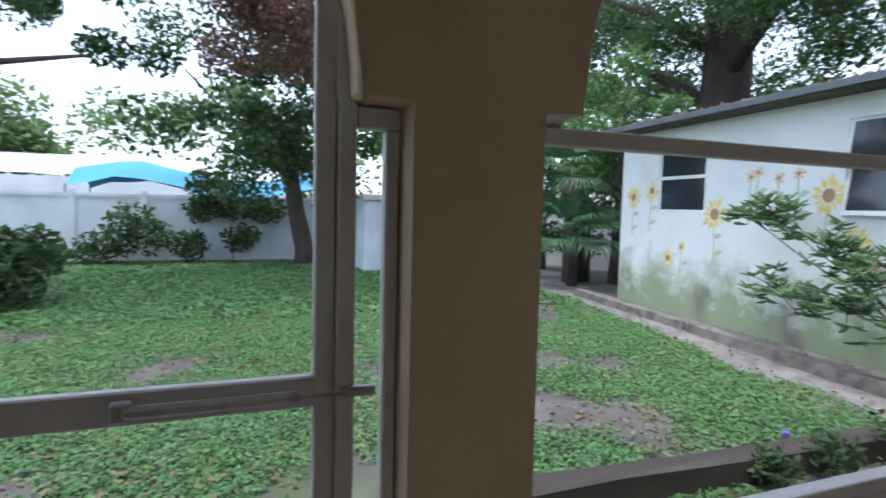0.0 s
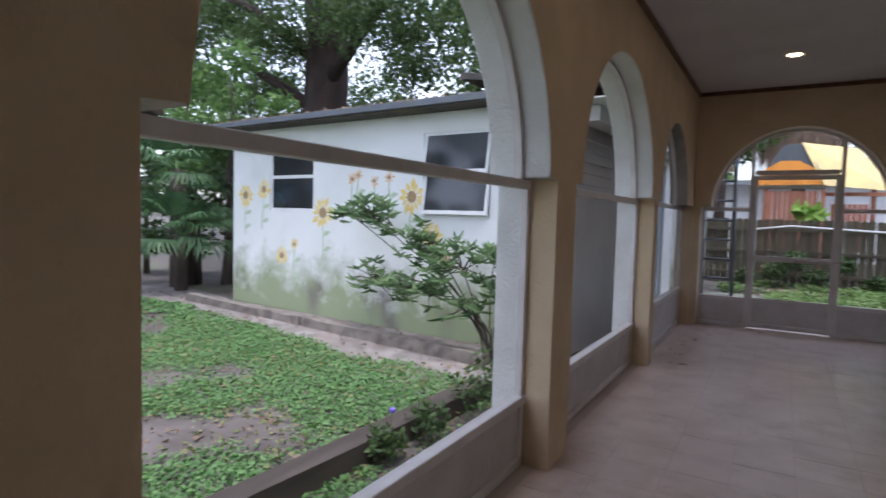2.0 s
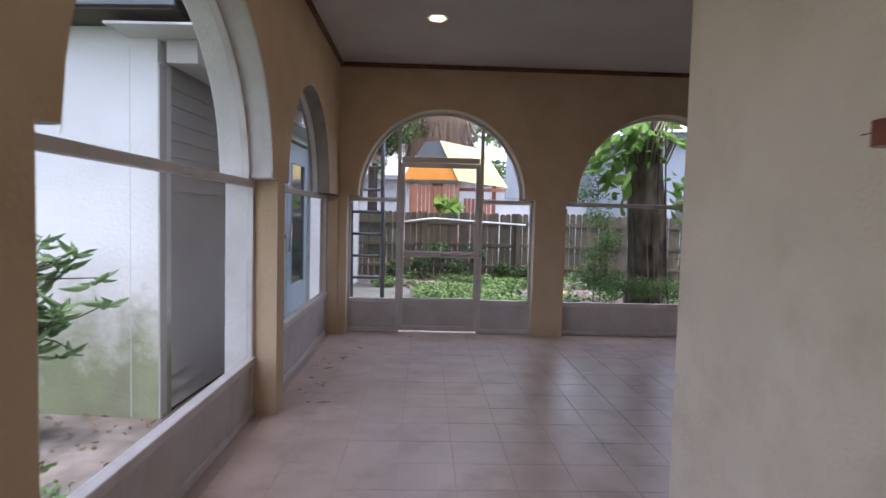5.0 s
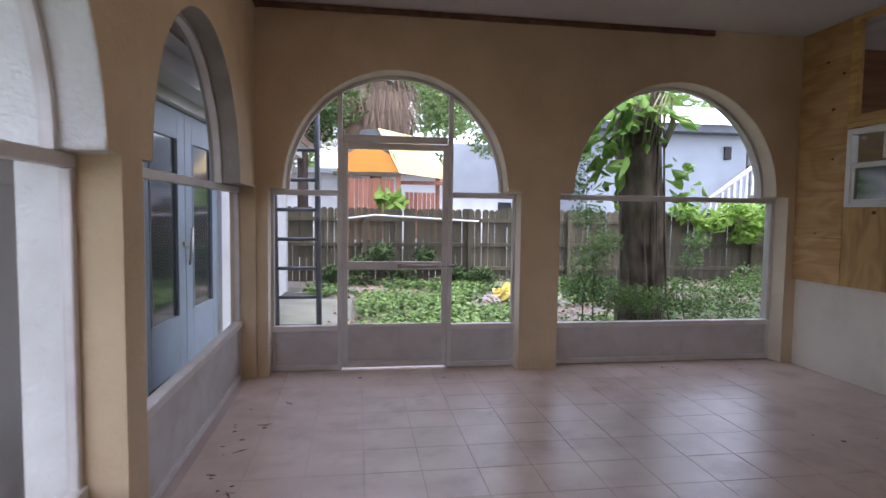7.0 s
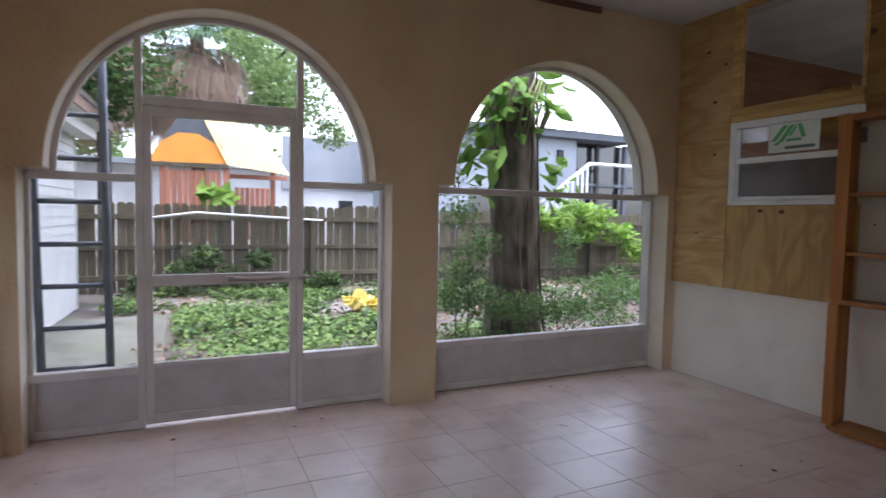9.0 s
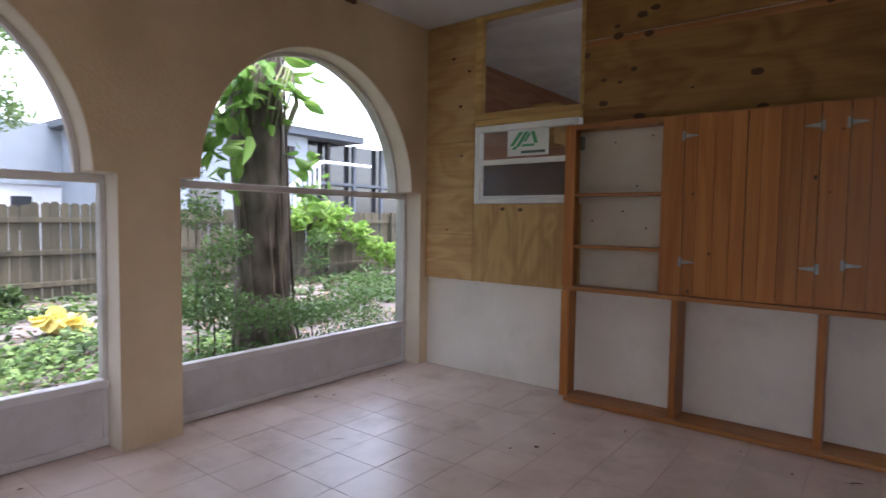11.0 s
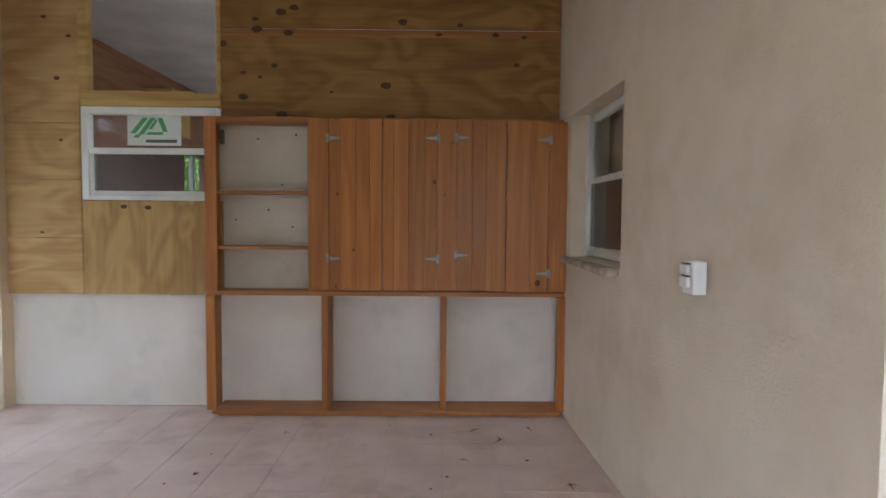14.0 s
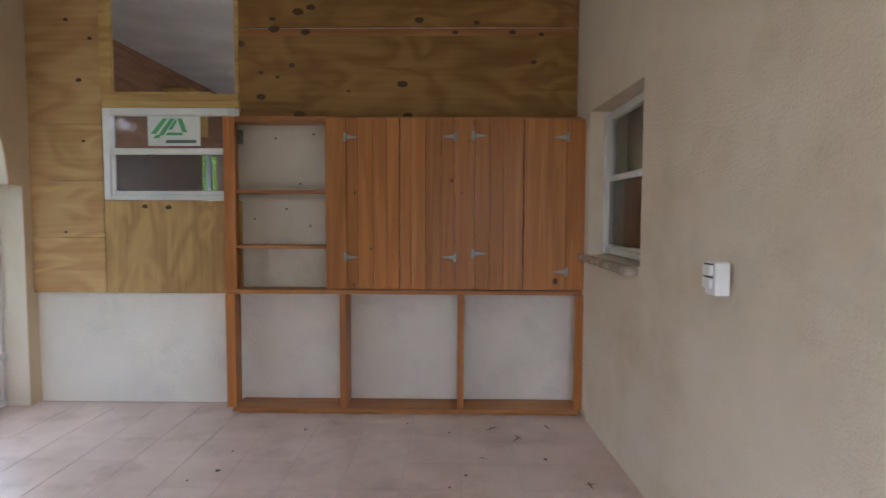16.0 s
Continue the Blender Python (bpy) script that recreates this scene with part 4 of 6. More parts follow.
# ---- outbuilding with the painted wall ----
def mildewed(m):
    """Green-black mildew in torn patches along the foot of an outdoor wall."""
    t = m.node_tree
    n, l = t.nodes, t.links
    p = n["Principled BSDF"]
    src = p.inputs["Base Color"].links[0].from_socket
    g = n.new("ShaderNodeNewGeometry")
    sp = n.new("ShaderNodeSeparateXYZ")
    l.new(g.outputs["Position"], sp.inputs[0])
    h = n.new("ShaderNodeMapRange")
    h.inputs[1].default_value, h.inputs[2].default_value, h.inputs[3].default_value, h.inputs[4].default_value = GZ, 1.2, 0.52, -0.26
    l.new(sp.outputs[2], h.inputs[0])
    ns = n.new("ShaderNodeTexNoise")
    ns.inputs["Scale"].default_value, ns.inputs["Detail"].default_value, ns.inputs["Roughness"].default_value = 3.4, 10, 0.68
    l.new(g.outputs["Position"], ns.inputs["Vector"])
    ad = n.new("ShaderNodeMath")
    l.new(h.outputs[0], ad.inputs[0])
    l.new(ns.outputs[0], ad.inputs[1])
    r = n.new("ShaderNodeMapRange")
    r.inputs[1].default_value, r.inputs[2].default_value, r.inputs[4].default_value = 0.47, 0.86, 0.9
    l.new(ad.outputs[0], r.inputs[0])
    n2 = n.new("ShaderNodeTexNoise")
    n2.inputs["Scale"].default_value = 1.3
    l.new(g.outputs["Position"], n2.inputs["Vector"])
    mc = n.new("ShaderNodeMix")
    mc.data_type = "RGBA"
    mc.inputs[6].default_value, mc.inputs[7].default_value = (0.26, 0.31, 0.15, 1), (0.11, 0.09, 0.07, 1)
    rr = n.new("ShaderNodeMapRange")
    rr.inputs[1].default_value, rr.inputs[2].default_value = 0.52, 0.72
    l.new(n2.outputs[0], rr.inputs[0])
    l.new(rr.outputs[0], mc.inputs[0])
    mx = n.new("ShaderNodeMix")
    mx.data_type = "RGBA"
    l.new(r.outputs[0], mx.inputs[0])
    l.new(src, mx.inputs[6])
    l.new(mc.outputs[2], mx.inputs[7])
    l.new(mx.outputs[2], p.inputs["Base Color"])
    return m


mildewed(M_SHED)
SA, SB = Vector((-6.75, 6.43, GZ)), Vector((-0.93, 5.97, GZ))
shed = thing("garden_building", "white stucco outbuilding with painted sunflowers and mildew", "building")
shed.matrix_world = pose(SA.x, SA.y, GZ, 0, 0, math.degrees(math.atan2(SB.y - SA.y, SB.x - SA.x)))
SL = (SB - SA).length
H0 = 2.74
WINS = [(0.93, 1.95, 1.50, 2.50), (3.90, 4.88, 1.51, 2.50)]
xs = [0, 0.93, 1.95, 3.90, 4.88, SL]
bm = bmesh.new()
for i in range(5):
    if i in (1, 3):
        z0, z1 = WINS[i // 2][2:]
        box(bm, xs[i], xs[i + 1], 0, 0.18, 0, z0)
        box(bm, xs[i], xs[i + 1], 0, 0.18, z1, H0)
    else:
        box(bm, xs[i], xs[i + 1], 0, 0.18, 0, H0)
box(bm, 0, 0.18, 0.18, 5.2, 0, H0)
box(bm, 0.18, SL, 5.0, 5.2, 0, H0)
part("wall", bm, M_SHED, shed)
bm = bmesh.new()
v = [bm.verts.new(p) for p in ((-0.35, -0.32, 2.76), (SL + 0.28, -0.32, 2.76), (SL + 0.28, 5.5, 3.3), (-0.35, 5.5, 3.3))]
f_ = bm.faces.new(v)
r = bmesh.ops.extrude_face_region(bm, geom=[f_])
bmesh.ops.translate(bm, vec=(0, 0, 0.07), verts=[g for g in r["geom"] if isinstance(g, bmesh.types.BMVert)])
part("roof", bm, M_SHINGLE, shed, "dark shingle roof with leaf litter")
boxed("fascia", (-0.36, SL + 0.30, -0.35, -0.325, 2.762, 2.838), M_FASCIA, shed)
boxed("soffit", (-0.34, SL + 0.28, -0.324, 0.0, 2.742, 2.758), M_SHINGLE, shed)
rg = np.random.default_rng(3)
pts = np.c_[rg.uniform(-0.3, SL, 900), -0.3 + 1.2 * rg.random(900) ** 2, np.zeros(900)]
pts[:, 2] = 2.85 + (pts[:, 1] + 0.3) * 0.095
tagged(leaves("leaf_litter", pts, rg.uniform(0.06, 0.13, 900), M_DEAD, shed, seed=4), kind="stuff")
for (s0, s1, z0, z1), tilt in zip(WINS, (0, 9)):
    wn = boxed("window", (s0, s1, 0.03, 0.05, z0, z0 + 0.03), M_PLASTIC, shed, "two-pane white awning window, dark glass")
    for q in ((s0, s0 + 0.04, 0.02, 0.07, z0 + 0.031, z1), (s1 - 0.04, s1, 0.02, 0.07, z0 + 0.031, z1), (s0 + 0.041, s1 - 0.041, 0.02, 0.07, z1 - 0.04, z1)):
        boxed("frame", q, M_PLASTIC, wn)
    zm = (z0 + z1) / 2
    for a, b in ((z0 + 0.02, zm - 0.01), (zm + 0.01, z1 - 0.03)):
        bm = bmesh.new()
        box(bm, s0 + 0.03, s1 - 0.03, -0.012, 0.012, 0, b - a)
        sash = part("sash", bm, M_DARKGLASS, wn, "dark window pane")
        sash.location.z = a
        rim = bmesh.new()
        for q in ((s0 + 0.02, s1 - 0.02, -0.022, 0.016, -0.022, 0.026), (s0 + 0.02, s0 + 0.055, -0.022, 0.016, 0.027, b - a), (s1 - 0.055, s1 - 0.02, -0.022, 0.016, 0.027, b - a)):
            box(rim, *q)
        rim_ob = part("sash_rim", rim, M_PLASTIC, wn)
        for o in (sash, rim_ob):
            o.matrix_basis = pose(0, 0.03 - math.sin(radians(tilt)) * (b - a), a, -tilt, 0, 0)
    # Near-black board stands in for the unlit room; its darkness is painted.
    boxed("unlit_room_board", (s0, s1, 0.185, 0.2, z0, z1), M_DARK, shed, bev=0)


def sunflower(s, z, r, m, n_=12, seed=0):
    rr_ = random.Random(seed)
    bm = bmesh.new()
    for k in range(n_):
        a = 2 * math.pi * (k + rr_.uniform(-0.2, 0.2)) / n_
        q = r * rr_.uniform(0.8, 1.15)
        c, sn = math.cos(a), math.sin(a)
        bm.faces.new([bm.verts.new((s + x * c - y * sn, -0.003, z + x * sn + y * c)) for x, y in ((r * 0.25, 0), (q * 0.65, q * 0.17), (q, 0), (q * 0.65, -q * 0.17))])
    fl = part("painted_flower", bm, m, shed, "yellow sunflower painted on stucco")
    bm = bmesh.new()
    bm.faces.new([bm.verts.new((s + 0.33 * r * math.cos(k * 0.6283), -0.006, z + 0.33 * r * math.sin(k * 0.6283))) for k in range(10)])
    part("painted_centre", bm, M_SEED, fl)
    bm = bmesh.new()
    x = s
    for k in range(5):
        z1_, z0_ = z - r * 0.4 - k * 0.11, z - r * 0.4 - (k + 1) * 0.11
        x2 = x + rr_.uniform(-0.02, 0.02)
        if z0_ > 0.35:
            bm.faces.new([bm.verts.new(p) for p in ((x - 0.012, -0.002, z1_), (x + 0.012, -0.002, z1_), (x2 + 0.012, -0.002, z0_), (x2 - 0.012, -0.002, z0_))])
            if k % 2:
                bm.faces.new([bm.verts.new(p) for p in ((x, -0.0021, z0_), (x + 0.07, -0.0021, z0_ + 0.07), (x + 0.16, -0.0021, z0_ + 0.05), (x + 0.08, -0.0021, z0_ - 0.01))])
        x = x2
    if bm.faces:
        part("painted_stem", bm, M_STEM, fl)
    else:
        bm.free()


for i, (s, z, r) in enumerate(((0.33, 1.61, 0.17), (0.79, 1.70, 0.15), (2.12, 1.36, 0.21), (3.73, 1.59, 0.2), (1.23, 0.70, 0.13), (1.51, 0.88, 0.08), (4.05, 1.12, 0.15), (4.26, 0.85, 0.12))):
    sunflower(s, z - GZ, r * 1.15, M_PETAL, seed=i)
for i, (s, z, r) in enumerate(((2.69, 1.83, 0.09), (2.80, 1.88, 0.08), (3.09, 1.80, 0.085), (3.35, 1.84, 0.09))):
    sunflower(s, z - GZ, r, M_ORPET, 8, 20 + i)

# wing with lap siding and double doors
WA, WB = Vector((-0.93, 5.975, GZ)), Vector((-0.52, 14.5, GZ))
wing = thing("siding_wing", "grey-white lap siding wing with double glass doors", "building")
wing.matrix_world = pose(WA.x, WA.y, GZ, 0, 0, math.degrees(math.atan2(WB.y - WA.y, WB.x - WA.x)))
WLn = (WB - WA).length
DU0, DU1 = 2.19, 4.22
bm = bmesh.new()
for a, b, c, d in ((0.001, DU0, 0, 2.6), (DU1, WLn, 0, 2.6), (DU0, DU1, 2.42, 2.6)):
    box(bm, a, b, 0.03, 0.2, c, d)
box(bm, WLn - 0.2, WLn, 0.2, 4, 0, 2.6)
part("wall", bm, M_SIDING, wing)
lap_me = {}
for a, b in ((0.1, DU0 - 0.1), (DU1 + 0.1, WLn - 0.02)):
    for k in range(20):
        if (a, b) not in lap_me:
            bm = bmesh.new()
            vv = [bm.verts.new((x, y, z)) for x in (a, b) for y, z in ((0.028, 0), (0.0, 0.0), (0.016, 0.128), (0.028, 0.128))]
            for q in ((0, 1, 2, 3), (7, 6, 5, 4), (0, 4, 5, 1), (1, 5, 6, 2), (2, 6, 7, 3)):
                bm.faces.new([vv[i] for i in q])
            ob = part("siding_board", bm, M_SIDING, wing)
            lap_me[(a, b)] = ob.data
        else:
            ob = new("siding_board", lap_me[(a, b)])
            ob.parent = wing
        ob.location.z = 0.02 + k * 0.124
boxed("corner_board", (0.0, 0.098, -0.012, 0.028, 0, 2.5), M_SIDING, wing)
boxed("corner_board", (WLn - 0.001, WLn + 0.02, -0.012, 0.1, 0, 2.5), M_SIDING, wing)
for u in (DU0 - 0.098, DU1 + 0.002):
    boxed("door_casing", (u, u + 0.096, -0.016, 0.028, 0, 2.42), M_SIDING, wing)
boxed("door_head", (DU0 - 0.1, DU1 + 0.1, -0.02, 0.028, 2.42, 2.56), M_SIDING, wing)
boxed("beam", (0.0, WLn, -0.28, -0.06, 2.50, 2.66), M_SIDING, wing, "boxed eave beam")
boxed("soffit", (-0.3, WLn + 0.3, -0.42, 0.2, 2.662, 2.68), M_SIDING, wing)
boxed("fascia", (-0.32, WLn + 0.32, -0.45, -0.421, 2.66, 2.80), M_TRIM, wing, "dark brown eave board")
bm = bmesh.new()
v = [bm.verts.new(p) for p in ((-0.32, -0.46, 2.80), (WLn + 0.3, -0.46, 2.80), (WLn + 0.3, 1.2, 3.0), (-0.32, 1.2, 3.0))]
bm.faces.new(v)
r = bmesh.ops.extrude_face_region(bm, geom=[fc for fc in bm.faces])
bmesh.ops.translate(bm, vec=(0, 0, 0.07), verts=[g for g in r["geom"] if isinstance(g, bmesh.types.BMVert)])
part("roof", bm, M_SHINGLE, wing)
for i, u0 in enumerate((DU0 + 0.005, (DU0 + DU1) / 2 + 0.004)):
    u1 = u0 + (DU1 - DU0) / 2 - 0.012
    lf = boxed("door", (u0, u0 + 0.185, 0.03, 0.075, 0.06, 2.40), M_BLUEDOOR, wing, "blue-grey door leaf with tall dark glass")
    boxed("stile", (u1 - 0.185, u1, 0.03, 0.075, 0.06, 2.40), M_BLUEDOOR, lf)
    boxed("rail", (u0 + 0.186, u1 - 0.186, 0.03, 0.075, 0.06, 0.56), M_BLUEDOOR, lf)
    boxed("rail", (u0 + 0.186, u1 - 0.186, 0.03, 0.075, 2.14, 2.40), M_BLUEDOOR, lf)
    bm = bmesh.new()
    box(bm, u0 + 0.185, u1 - 0.185, 0.05, 0.056, 0.55, 2.15)
    part("pane", bm, M_DARKGLASS, lf)
    for q in ((u0 + 0.186, u0 + 0.205, 0.56, 2.14), (u1 - 0.205, u1 - 0.186, 0.56, 2.14)):
        boxed("bead", (q[0], q[1], 0.022, 0.05, q[2], q[3]), M_BLUEDOOR, lf)
um = (DU0 + DU1) / 2
boxed("hasp", (um - 0.09, um + 0.09, 0.005, 0.028, 1.18, 1.22), M_BRASSY, wing, "rusty hasp and lever")
bm = bmesh.new()
limb(bm, [(um + 0.10, 0.0, 1.35), (um + 0.03, -0.01, 1.12), (um + 0.01, 0.0, 1.0)], [0.012, 0.014, 0.01], 8)
part("lever", bm, M_BRASSY, wing)


# ---- plants ----
def clump(name, label, category, centres, radii, n_, size, m, seed, stems=(), group="", up=0.35, aspect=0.5, droop=0.0, stem_r=0.012, bark=None):
    """A shrub or crown: thin stems and many leaves in uneven clumps."""
    e = thing(name, label, category, group)
    g = np.random.default_rng(seed)
    for i, (a, b) in enumerate(stems):
        bm = bmesh.new()
        a, b = Vector(a), Vector(b)
        mid = (a + b) / 2 + Vector(g.normal(size=3).tolist()) * (b - a).length * 0.06
        limb(bm, [a, mid, b], [stem_r, stem_r * 0.75, stem_r * 0.3], 7, 0.2, i)
        part("stem", bm, bark or M_BARK, e)
    p = blob_points(g, centres, radii, n_)
    p[:, 2] = np.maximum(p[:, 2], GZ + 0.03)
    leaves("foliage", p, g.uniform(0.6, 1.3, n_) * size, m, e, up, aspect, seed, droop, size > 0.11)
    return e


def tree(name, label, base, top, r0, r1, limbs, centres, radii, n_, size, m, seed, bark=None):
    e = thing(name, label, "tree")
    bm = bmesh.new()
    b, t_ = Vector(base), Vector(top)
    pts, rad = [], []
    g = random.Random(seed)
    for k in range(9):
        q = k / 8
        pts.append(b.lerp(t_, q) + Vector((g.uniform(-1, 1), g.uniform(-1, 1), 0)) * r0 * 0.15 * (0 < k))
        rad.append(r0 + (r1 - r0) * q + (0.22 * r0 if k == 0 else 0.03 * r0 if k == 1 else 0))
    limb(bm, pts, rad, 18, 0.22, seed)
    part("trunk", bm, bark or M_BARK, e)
    for i, path in enumerate(limbs):
        bm = bmesh.new()
        n2 = len(path)
        limb(bm, path, [r1 * 0.42 * (1 - 0.75 * k / (n2 - 1)) for k in range(n2)], 9, 0.15, i)
        part("limb", bm, bark or M_BARK, e)
    gg = np.random.default_rng(seed)
    p = blob_points(gg, centres, radii, n_)
    leaves("crown", p, gg.uniform(0.6, 1.3, n_) * size, m, e, 0.3, 0.55, seed)
    return e


def scatter_blobs(seed, n_, x, y, z, r):
    g = np.random.default_rng(seed)
    c = np.c_[g.uniform(*x, n_), g.uniform(*y, n_), g.uniform(*z, n_)]
    return c, g.uniform(*r, n_)


M_LEAF_V2 = leafy("ground_vine", (0.09, 0.18, 0.05), (0.28, 0.40, 0.13), 0.4)
# lawn and ground cover
def lawn(name, label, x, y, n_, size, m, seed, keep, h=0.035):
    g = np.random.default_rng(seed)
    p = np.c_[g.uniform(*x, n_), g.uniform(*y, n_), np.zeros(n_)]
    q = np.sin(p[:, 0] * 1.7 + np.sin(p[:, 1] * 1.3) * 1.5) * np.cos(p[:, 1] * 1.9 + np.sin(p[:, 0] * 0.9)) + 0.45 * np.sin(p[:, 0] * 5.1 + p[:, 1] * 3.3) * np.sin(p[:, 1] * 4.7)
    k = keep(p[:, 0], p[:, 1], q + g.normal(0, 0.25, n_))
    p = p[k]
    p[:, 2] = GZ + g.uniform(0.004, h, len(p))
    ob = leaves(name, p, g.uniform(0.6, 1.4, len(p)) * size, m, None, 0.75, 0.75, seed)
    return tagged(ob, label, "grass", kind="stuff")


lawn("lawn", "low green clover-like lawn with bare patches", (-6.5, -0.7), (-3.5, 5.6), 200000, 0.031, M_GRASS, 11,
     lambda x, y, q: (y < 4.75 - 0.16 * (x + 1.8) + 0.25 * q) & (q > -0.75 + 0.5 * np.clip(1 - np.hypot((x + 1.9) / 1.3, (y - 2.9) / 1.4), 0, 1) + 0.65 * (x > -3.3) * (y > 0.6) * np.clip((x + 3.3) / 1.2, 0, 1)) & (np.abs(x + 1.2) > 0.12))
M_STRAW = leafy("straw_blade", (0.17, 0.19, 0.07), (0.27, 0.27, 0.11), 0.35)
lawn("dry_grass", "yellowing grass blades mixed through the lawn", (-9.0, -0.7), (-4.0, 5.0), 26000, 0.04, M_STRAW, 18, lambda x, y, q: (q < 0.35) & (q > -0.35) & (y < 4.7 - 0.16 * (x + 1.8)) & (np.abs(x + 1.2) > 0.12), 0.045)
lawn("lawn", "low green lawn farther from the porch", (-14.2, -6.5), (-9, 6.2), 90000, 0.075, M_GRASS, 12, lambda x, y, q: (y < 5.6) & (q > -1.3), 0.05)
lawn("fallen_leaves", "dry fallen leaves lying on the yard", (-13, -0.7), (-4, 6.2), 9000, 0.045, M_DEAD, 13, lambda x, y, q: q < 0.3 + 0.6 * (y > 4.2), 0.04)
lawn("ground_cover", "bright green vines covering the back yard soil", (-0.2, 4.6), (9.3, 15.9), 24000, 0.062, M_LEAF_V2, 14,
     lambda x, y, q: ((x > 0.75) | (y > 13.6)) & (q + 0.25 * (x < 2.9) > 0.3), 0.17)
lawn("ground_cover", "darker low weeds near the fence", (-0.2, 12.0), (11.0, 15.9), 15000, 0.10, M_LEAF, 15, lambda x, y, q: (q > -0.2) & ((x > 0.8) | (y > 13.6)), 0.12)
lawn("fallen_leaves", "dry leaves over back yard soil", (0.4, 12.0), (8.7, 15.9), 6000, 0.07, M_DEAD, 16, lambda x, y, q: q < 0.6, 0.05)
bm = bmesh.new()
vv = [bm.verts.new((x, y, GZ + 0.004)) for x, y in ((-9.5, 5.9), (-7.1, 5.3), (-5.4, 4.95), (-3.8, 4.75), (-2.6, 4.2), (-1.7, 4.1), (-0.5, 4.2), (-0.9, 5.97), (-6.7, 6.42), (-9.5, 7.2))]
bm.faces.new(vv)
tagged(part("soil_bed", bm, M_SAND), "sandy bare strip with dead leaves along the outbuilding", "soil", kind="structure")
bm = bmesh.new()
bm.faces.new([bm.verts.new((4.6 + 4.6 * math.cos(k * 0.349) * (1 + 0.1 * math.sin(k * 5)), 14.4 + 1.5 * math.sin(k * 0.349), GZ + 0.003)) for k in range(18)])
tagged(part("soil_bed", bm, M_SAND), "pale sandy soil in the back yard", "soil", kind="structure")


def timber(label, a, b, w, h, m, seed):
    a, b = Vector(a), Vector(b)
    d = (b - a).normalized()
    s = Vector((-d.y, d.x, 0)) * w / 2
    g = random.Random(seed)
    bm = bmesh.new()
    prev = None
    for k in range(9):
        p = a.lerp(b, k / 8)
        j = [g.uniform(-0.012, 0.012) for _ in range(4)]
        q = [bm.verts.new(p + s + Vector((0, 0, 0.001))), bm.verts.new(p + s * 0.92 + Vector((0, 0, h + j[0]))), bm.verts.new(p - s * 0.92 + Vector((0, 0, h + j[1]))), bm.verts.new(p - s + Vector((0, 0, 0.001)))]
        if prev:
            for i in range(4):
                bm.faces.new((prev[i], prev[(i + 1) % 4], q[(i + 1) % 4], q[i]))
        else:
            bm.faces.new(q)
        prev = q
    bm.faces.new(prev)
    tagged(part("landscape_timber", bm, m), label, "timber", "garden edging timbers")


timber("dark old timber edging the lawn by the porch", (-1.30, -0.4, GZ), (-1.10, 4.4, GZ), 0.2, 0.14, M_TIE, 1)
timber("grey split timber edging the outbuilding bed", (-7.3, 6.02, GZ), (-4.4, 5.66, GZ), 0.16, 0.11, M_TIE2, 2)
timber("grey split timber edging the outbuilding bed", (-4.35, 5.65, GZ), (-1.5, 5.25, GZ), 0.16, 0.12, M_TIE2, 3)

# shrub before the painted wall: bare bent stems, each ending in whorls of long leaves
def whorl_shrub(label, base, tips, m, seed, size=0.15, per=9):
    e = thing("shrub", label, "shrub")
    g = np.random.default_rng(seed)
    pos, way, siz = [], [], []
    b = Vector(base)
    for i, (t_, spread, n_) in enumerate(tips):
        t_ = Vector(t_)
        far = b.x - t_.x
        fork = b + Vector((-0.05 - 0.28 * far, 0.02, 0.35 + 0.22 * min(far, 1.8) * (0.4 + 0.5 * t_.z)))
        knee = fork.lerp(t_, 0.5) + Vector((g.normal() * 0.06, g.normal() * 0.05, g.normal() * 0.05))
        bm = bmesh.new()
        limb(bm, [b + Vector((g.normal() * 0.03, g.normal() * 0.03, 0)), b.lerp(fork, 0.5) + Vector((0.05, 0, 0.06)), fork, knee, t_], [0.011, 0.009, 0.007, 0.006, 0.004], 6, 0.2, i)
        for k in range(n_):
            tip = t_ + Vector((g.normal() * spread, g.normal() * spread * 0.6, g.normal() * spread * 0.55))
            limb(bm, [knee.lerp(t_, 0.55 + 0.4 * g.random()), (knee.lerp(t_, 0.9) + tip) / 2 + Vector((0, 0, -0.02)), tip], [0.006, 0.005, 0.003], 5)
            ax = (tip - knee).normalized() + Vector((0, 0, 0.3))
            for j in range(per):
                a_ = 2 * math.pi * (j + g.random() * 0.7) / per
                d = Vector((math.cos(a_), math.sin(a_), g.uniform(-0.45, 0.35))) + ax * 0.35
                d.normalize()
                L = size * g.uniform(0.65, 1.25)
                pos.append(tip - ax * g.uniform(0, 0.07) + d * L * 0.5)
                way.append(d)
                siz.append(L)
        part("stem", bm, M_BARK, e)
    leaves("foliage", np.array([tuple(p) for p in pos]), siz, m, e, aspect=0.3, seed=seed, broad=True, along=[tuple(d) for d in way])
    return e


